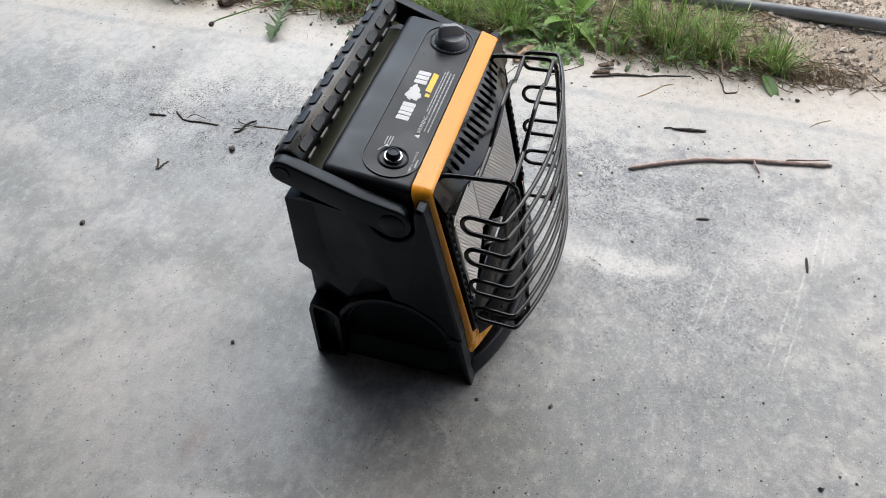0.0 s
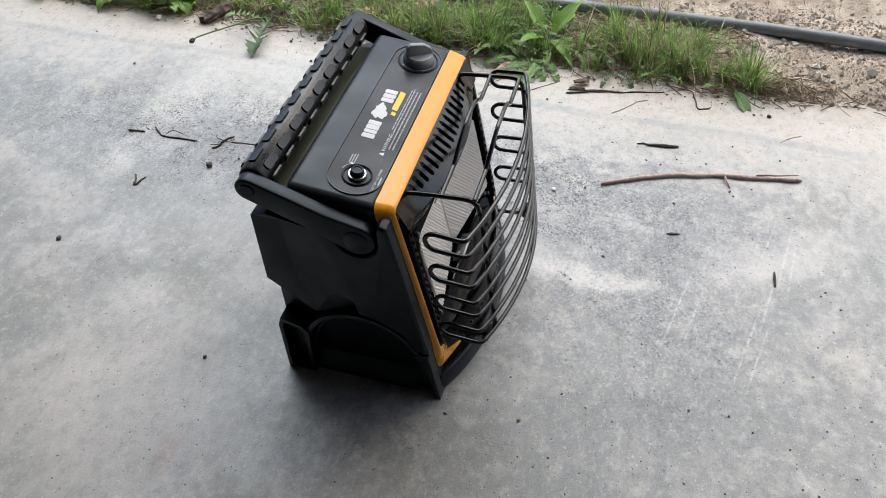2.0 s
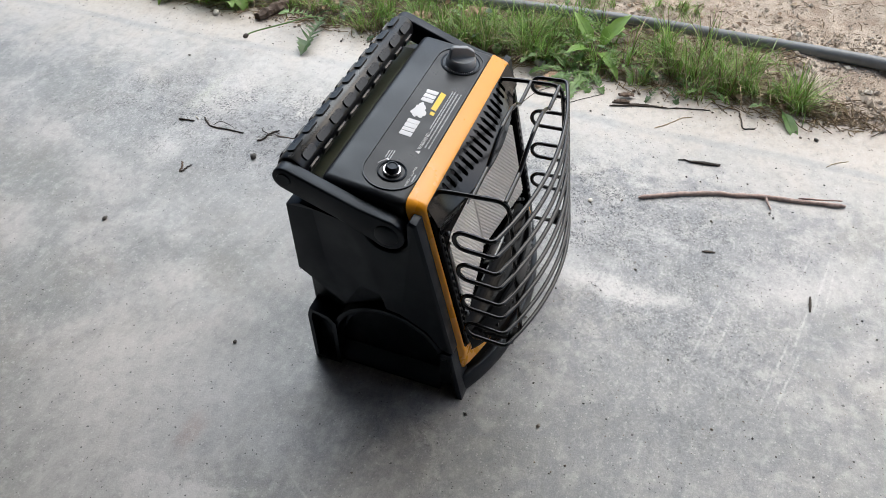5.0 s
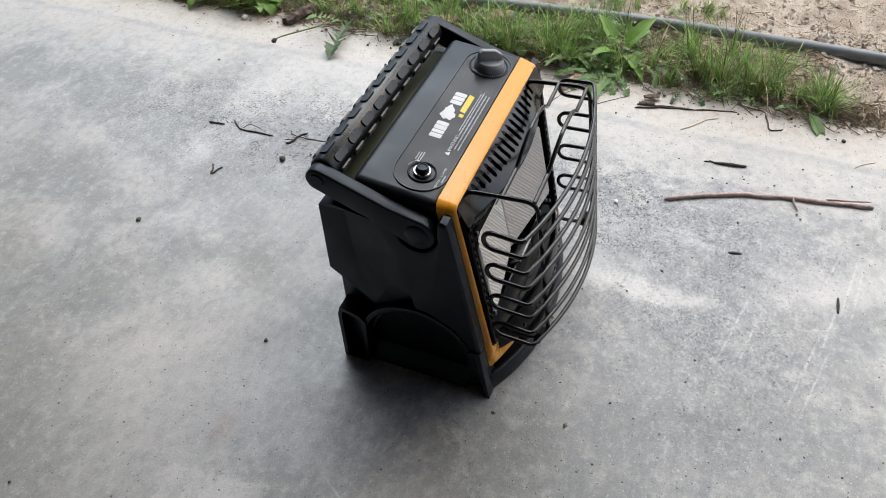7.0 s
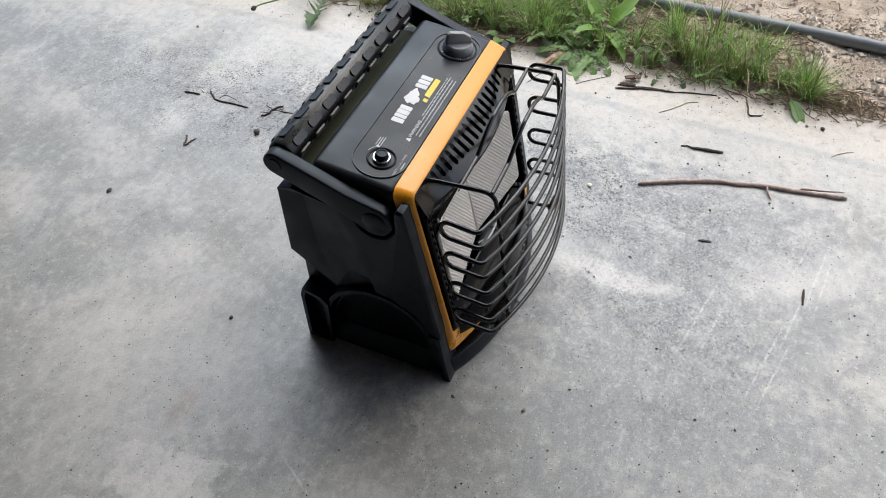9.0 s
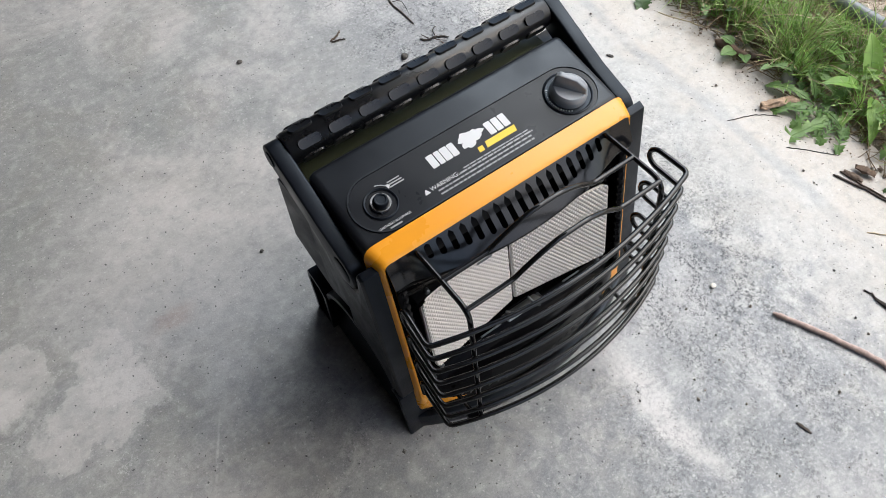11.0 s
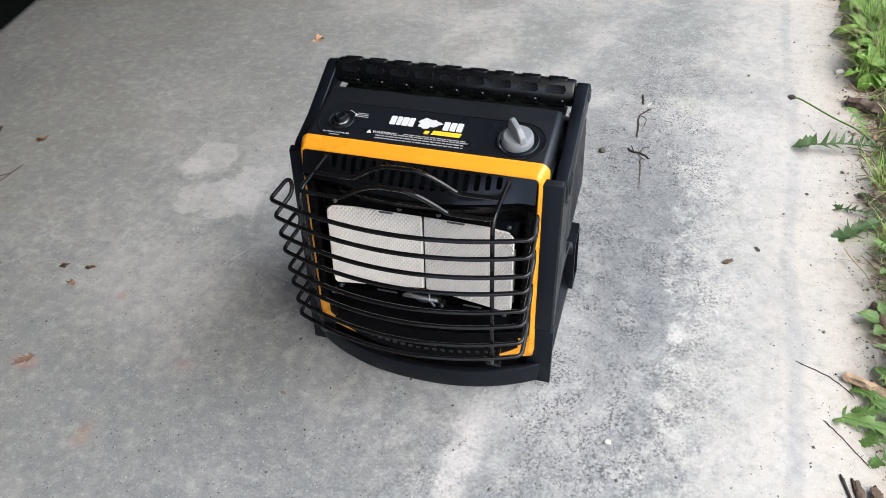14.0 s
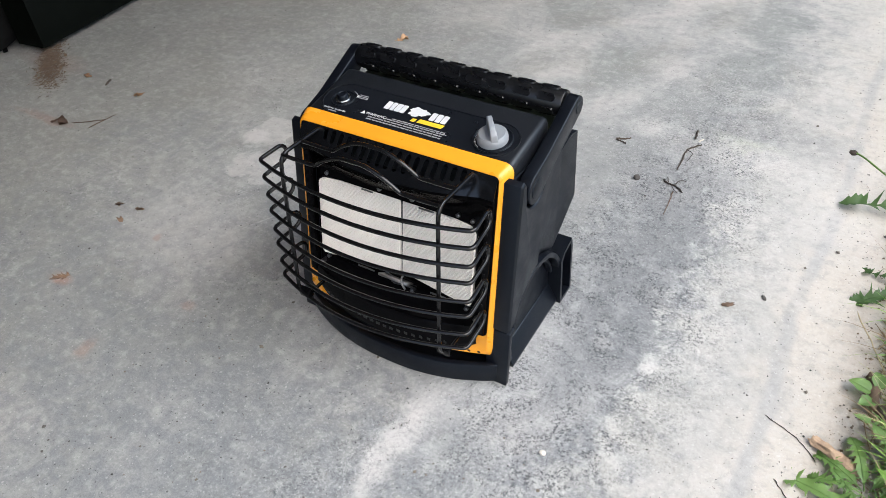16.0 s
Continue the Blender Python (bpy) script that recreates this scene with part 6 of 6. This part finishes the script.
leaflets("low_weeds", "small leafy weeds among the grass", 230, leafy_pick, 0.010, LEAFLET, random.Random(27))


def chip_pick(rng):
    if rng.random() < 0.45:
        return rng.uniform(0.66, 0.87), rng.uniform(-0.42, 1.7), rng.uniform(0.5, 1.2)
    return rng.choice((rng.uniform(0.90, 1.5), rng.gauss(0.98, 0.06))), rng.uniform(-0.4, 1.8), rng.uniform(0.3, 1.0)


leaflets("leaf_litter", "dry brown leaf bits on earth and grass", 1250, chip_pick, 0.013, varied("dry_leaf_bit", [(0.42, 0.30, 0.19), (0.24, 0.15, 0.09), (0.55, 0.44, 0.30), (0.15, 0.10, 0.065), (0.36, 0.22, 0.13)], 0.8, 90), random.Random(29), True, "litter")


def weed(name, label, at, leaves, material, group=""):
    """A rosette: each leaf (turn, length, width, lobes, rise, curl) is a part of its own."""
    z = ground_z(*at)
    e = thing(name, label, "weed", group, at=(at[0], at[1], z))
    for turn, ln, wd, lobes, rise, curl in leaves:
        ob = part("leaf", leaf_mesh(ln, wd, RNG, lobes, curl, 0.3, 0.05 if lobes else 0.03), material, e, smooth=60)
        ob.matrix_basis = pose(0.012 * math.cos(radians(turn)), 0.012 * math.sin(radians(turn)), 0.008, 0, -rise, turn)
    return e


def rosette(rng, n, ln, wd, lobes, rise, curl):
    return [(360 * i / n + rng.uniform(-25, 25), ln * rng.uniform(0.7, 1.15), wd * rng.uniform(0.8, 1.15), lobes, rng.uniform(*rise), rng.uniform(*curl)) for i in range(n)]


WR = random.Random(31)
# dock with one tall bright leaf, and low weeds about it
weed("dock_plant", "bright green dock with tall leaf in grass", (0.735, 0.02), [(60, 0.085, 0.034, 0, 65, 0.3), (-40, 0.098, 0.038, 0, 52, 0.25), (-25, 0.10, 0.028, 0, 30, 0.4), (150, 0.09, 0.026, 0, 45, 0.4), (220, 0.10, 0.024, 0, 25, 0.5), (100, 0.08, 0.024, 0, 30, 0.5), (190, 0.085, 0.022, 6, 12, 0.3)], LEAF_BRIGHT)
for wx, wy, wn_ in ((0.685, 0.90, 11), (0.70, 0.98, 12), (0.68, 1.06, 12), (0.72, 1.14, 12), (0.68, 1.22, 11)):
    weed("dock_plant", "bright ragged dock leaves at slab edge", (wx, wy), rosette(WR, wn_, 0.066, 0.027, 0, (15, 78), (0.35, 1.0)) + rosette(WR, 5, 0.07, 0.026, 4, (10, 50), (0.3, 0.7)), LEAF_BRIGHT, "dock plants")
weed("dock_plant", "dock with one long leaf over pipe", (0.725, 0.90), [(-20, 0.13, 0.040, 0, 32, 0.3), (60, 0.08, 0.03, 0, 50, 0.5), (180, 0.08, 0.03, 0, 40, 0.6), (120, 0.07, 0.03, 0, 25, 0.6)], LEAF_BRIGHT, "dock plants")
weed("dandelion", "dark jagged dandelion leaves over slab edge", (0.668, 0.450), [(165, 0.085, 0.026, 5, 6, 0.25), (215, 0.10, 0.040, 5, 5, 0.2), (120, 0.07, 0.022, 5, 12, 0.3), (60, 0.07, 0.022, 5, 30, 0.4), (-40, 0.08, 0.022, 5, 25, 0.4)], LEAF_DARK)
weed("dandelion", "broad jagged weed leaves over slab edge", (0.668, 0.015), [(165, 0.115, 0.042, 4, 8, 0.3), (190, 0.07, 0.022, 5, 14, 0.4), (135, 0.07, 0.022, 5, 20, 0.3), (215, 0.07, 0.022, 5, 10, 0.3), (70, 0.08, 0.026, 5, 35, 0.4), (-30, 0.09, 0.026, 5, 30, 0.4)], LEAF)
weed("dandelion", "leafy jagged weed spreading over slab edge", (0.655, 0.055), [(150, 0.072, 0.028, 5, 14, 0.4), (185, 0.062, 0.024, 5, 20, 0.5), (222, 0.070, 0.026, 5, 10, 0.4), (110, 0.080, 0.030, 5, 26, 0.5), (260, 0.070, 0.028, 5, 22, 0.5), (60, 0.07, 0.026, 5, 40, 0.5), (-20, 0.07, 0.026, 5, 45, 0.5)], LEAF)
weed("dandelion", "jagged weed leaves among stones", (0.690, 0.090), rosette(WR, 5, 0.065, 0.020, 5, (15, 45), (0.3, 0.6)), LEAF)
weed("dandelion", "weed with one leaf lying on slab", (0.668, -0.372), [(205, 0.088, 0.024, 0, 3, 0.25), (120, 0.06, 0.018, 4, 35, 0.4), (20, 0.06, 0.016, 4, 40, 0.4)], LEAF)
weed("clover", "small oval weed leaves at slab edge", (0.650, 0.215), [(170, 0.034, 0.024, 0, 20, 0.2), (230, 0.03, 0.02, 0, 25, 0.2), (110, 0.03, 0.02, 0, 30, 0.3), (20, 0.03, 0.02, 0, 45, 0.3)], LEAF)
for wx, wy, wn_, wl, wm in ((0.70, 0.14, 6, 0.07, LEAF), (0.76, 0.30, 6, 0.075, LEAF), (0.72, 0.26, 6, 0.06, LEAF_DARK), (0.68, 0.34, 5, 0.06, LEAF), (0.76, 0.16, 6, 0.075, LEAF_BRIGHT), (0.70, -0.05, 6, 0.06, LEAF), (0.79, 0.02, 6, 0.06, LEAF), (0.80, 0.48, 6, 0.06, LEAF), (0.72, 0.56, 5, 0.06, LEAF), (0.94, 0.86, 6, 0.045, LEAF_BRIGHT), (0.67, -0.14, 5, 0.055, LEAF_DARK), (0.68, -0.22, 5, 0.05, LEAF), (0.70, 0.62, 5, 0.05, LEAF_DARK), (0.75, 0.85, 6, 0.07, LEAF_BRIGHT), (0.96, 0.12, 5, 0.05, LEAF), (1.02, 0.48, 5, 0.05, LEAF), (0.97, 0.98, 6, 0.07, LEAF)):
    weed("weed", "small green weed among grass", (wx, wy), rosette(WR, wn_, wl, wl * (0.34 if wm is LEAF_BRIGHT else 0.30), 0 if wm is LEAF_BRIGHT else WR.choice((4, 5, 6)), (15, 55), (0.2, 0.6)), wm, "small weeds")

# the jagged leaf and seed stalk that reach out over the slab
reach = thing("dandelion", "jagged dandelion leaf and seed stalk over slab", "weed", at=(0.668, 0.642, 0.006))
ob = part("leaf", leaf_mesh(0.150, 0.0535, RNG, 6, 0.16, 0.55, 0.04), LEAF_DARK, reach, smooth=60)
ob.matrix_basis = pose(0, 0, 0.008, 0, -6, 186)
ob = part("leaf", leaf_mesh(0.085, 0.030, RNG, 5, 0.4, 0.35, 0.06), LEAF, reach, smooth=60)
ob.matrix_basis = pose(-0.02, 0.015, 0.012, 0, -38, 118)
line = spline([(0, 0, 0.004), (-0.03, 0.022, 0.020), (-0.083, 0.055, 0.026), (-0.128, 0.100, 0.024), (-0.145, 0.114, 0.022)], 6)
stalk = part("seed_stalk", tube(bmesh.new(), line, 0.0017, 8), LEAF, reach, smooth=60)
bm = bmesh.new()
bmesh.ops.create_icosphere(bm, subdivisions=2, radius=0.0065)
for v in bm.verts:
    v.co *= 1 + 0.35 * noise.noise(v.co * 400)
bmesh.ops.transform(bm, matrix=pose(-0.150, 0.117, 0.020) @ Matrix.Diagonal((1.2, 0.9, 0.8, 1)), verts=bm.verts)
part("seed_head", bm, DARK_TWIG, stalk, "dried dark seed head", smooth=40)


# ---- mower in the dark of the garage ----
def mower():
    m = thing("riding_mower", "dark green riding mower with black tyre in shade", "mower", at=(-1.62, 0.62, 0))
    # chute and deck skirt, seen along its lower edge
    out = [(0.238, -0.223), (0.230, 0.089), (0.19, 0.55), (-0.55, 0.55), (-0.60, -0.05), (0.115, -0.05), (0.144, -0.233)]
    bm = bmesh.new()
    low = [bm.verts.new((x, y, 0.018)) for x, y in out]
    mid_ = [bm.verts.new((x * 0.99, y * 0.99, 0.12)) for x, y in out]
    top = [bm.verts.new((x * 0.86 - 0.02, y * 0.86, 0.20)) for x, y in out]
    n = len(out)
    for A, B in ((low, mid_), (mid_, top)):
        for i in range(n):
            bm.faces.new((A[i], A[(i + 1) % n], B[(i + 1) % n], B[i]))
    bm.faces.new(top)
    bmesh.ops.recalc_face_normals(bm, faces=bm.faces)
    bmesh.ops.solidify(bm, geom=list(bm.faces), thickness=0.004)
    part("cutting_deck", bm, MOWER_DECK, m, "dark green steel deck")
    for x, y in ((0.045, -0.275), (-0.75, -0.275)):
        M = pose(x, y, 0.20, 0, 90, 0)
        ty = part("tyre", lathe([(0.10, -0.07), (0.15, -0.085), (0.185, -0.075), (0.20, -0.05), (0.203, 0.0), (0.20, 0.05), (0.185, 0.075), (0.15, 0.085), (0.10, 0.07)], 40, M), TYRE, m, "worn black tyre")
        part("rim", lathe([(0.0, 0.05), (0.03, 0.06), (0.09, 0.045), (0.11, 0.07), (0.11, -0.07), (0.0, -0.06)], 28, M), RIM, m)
        lug = soft_box((0.07, 0.014, 0.010), bevel=0.003, segments=1)
        first = None
        for i in range(22):
            for s in (-1, 1):
                mm = M @ Matrix.Rotation(2 * math.pi * (i + (0.5 if s > 0 else 0)) / 22, 4, "Z") @ Matrix.Translation((0.203, 0, s * 0.038)) @ Matrix.Rotation(radians(90), 4, "Y") @ Matrix.Rotation(radians(28 * s), 4, "Z")
                if first is None:
                    first = part("lug", lug, TYRE, ty)
                    first.matrix_basis = mm
                else:
                    shared("lug", first.data, ty, mm)
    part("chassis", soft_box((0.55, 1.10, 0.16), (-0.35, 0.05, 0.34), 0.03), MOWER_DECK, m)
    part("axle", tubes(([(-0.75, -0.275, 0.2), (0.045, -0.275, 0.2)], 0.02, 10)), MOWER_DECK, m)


mower()


def pile_pick(rng):
    u = rng.gauss(0, 0.05)
    return -1.335 - u + rng.gauss(0, 0.013), 0.372 + u * 0.8 + rng.gauss(0, 0.018), 1.0


litter("clippings", "brown dried clippings beside the mower", 1100, pile_pick, 0.012, 0.0006, varied("dried_clippings", [(0.10, 0.068, 0.045), (0.18, 0.13, 0.09), (0.06, 0.042, 0.03)], 0.9, 80), random.Random(41), "litter")
grains("clipping_crumbs", "brown crumbs beside the mower", 500, pile_pick, 0.003, varied("brown_crumb", [(0.12, 0.08, 0.05), (0.2, 0.14, 0.09)], 0.9, 100), random.Random(42), "litter")
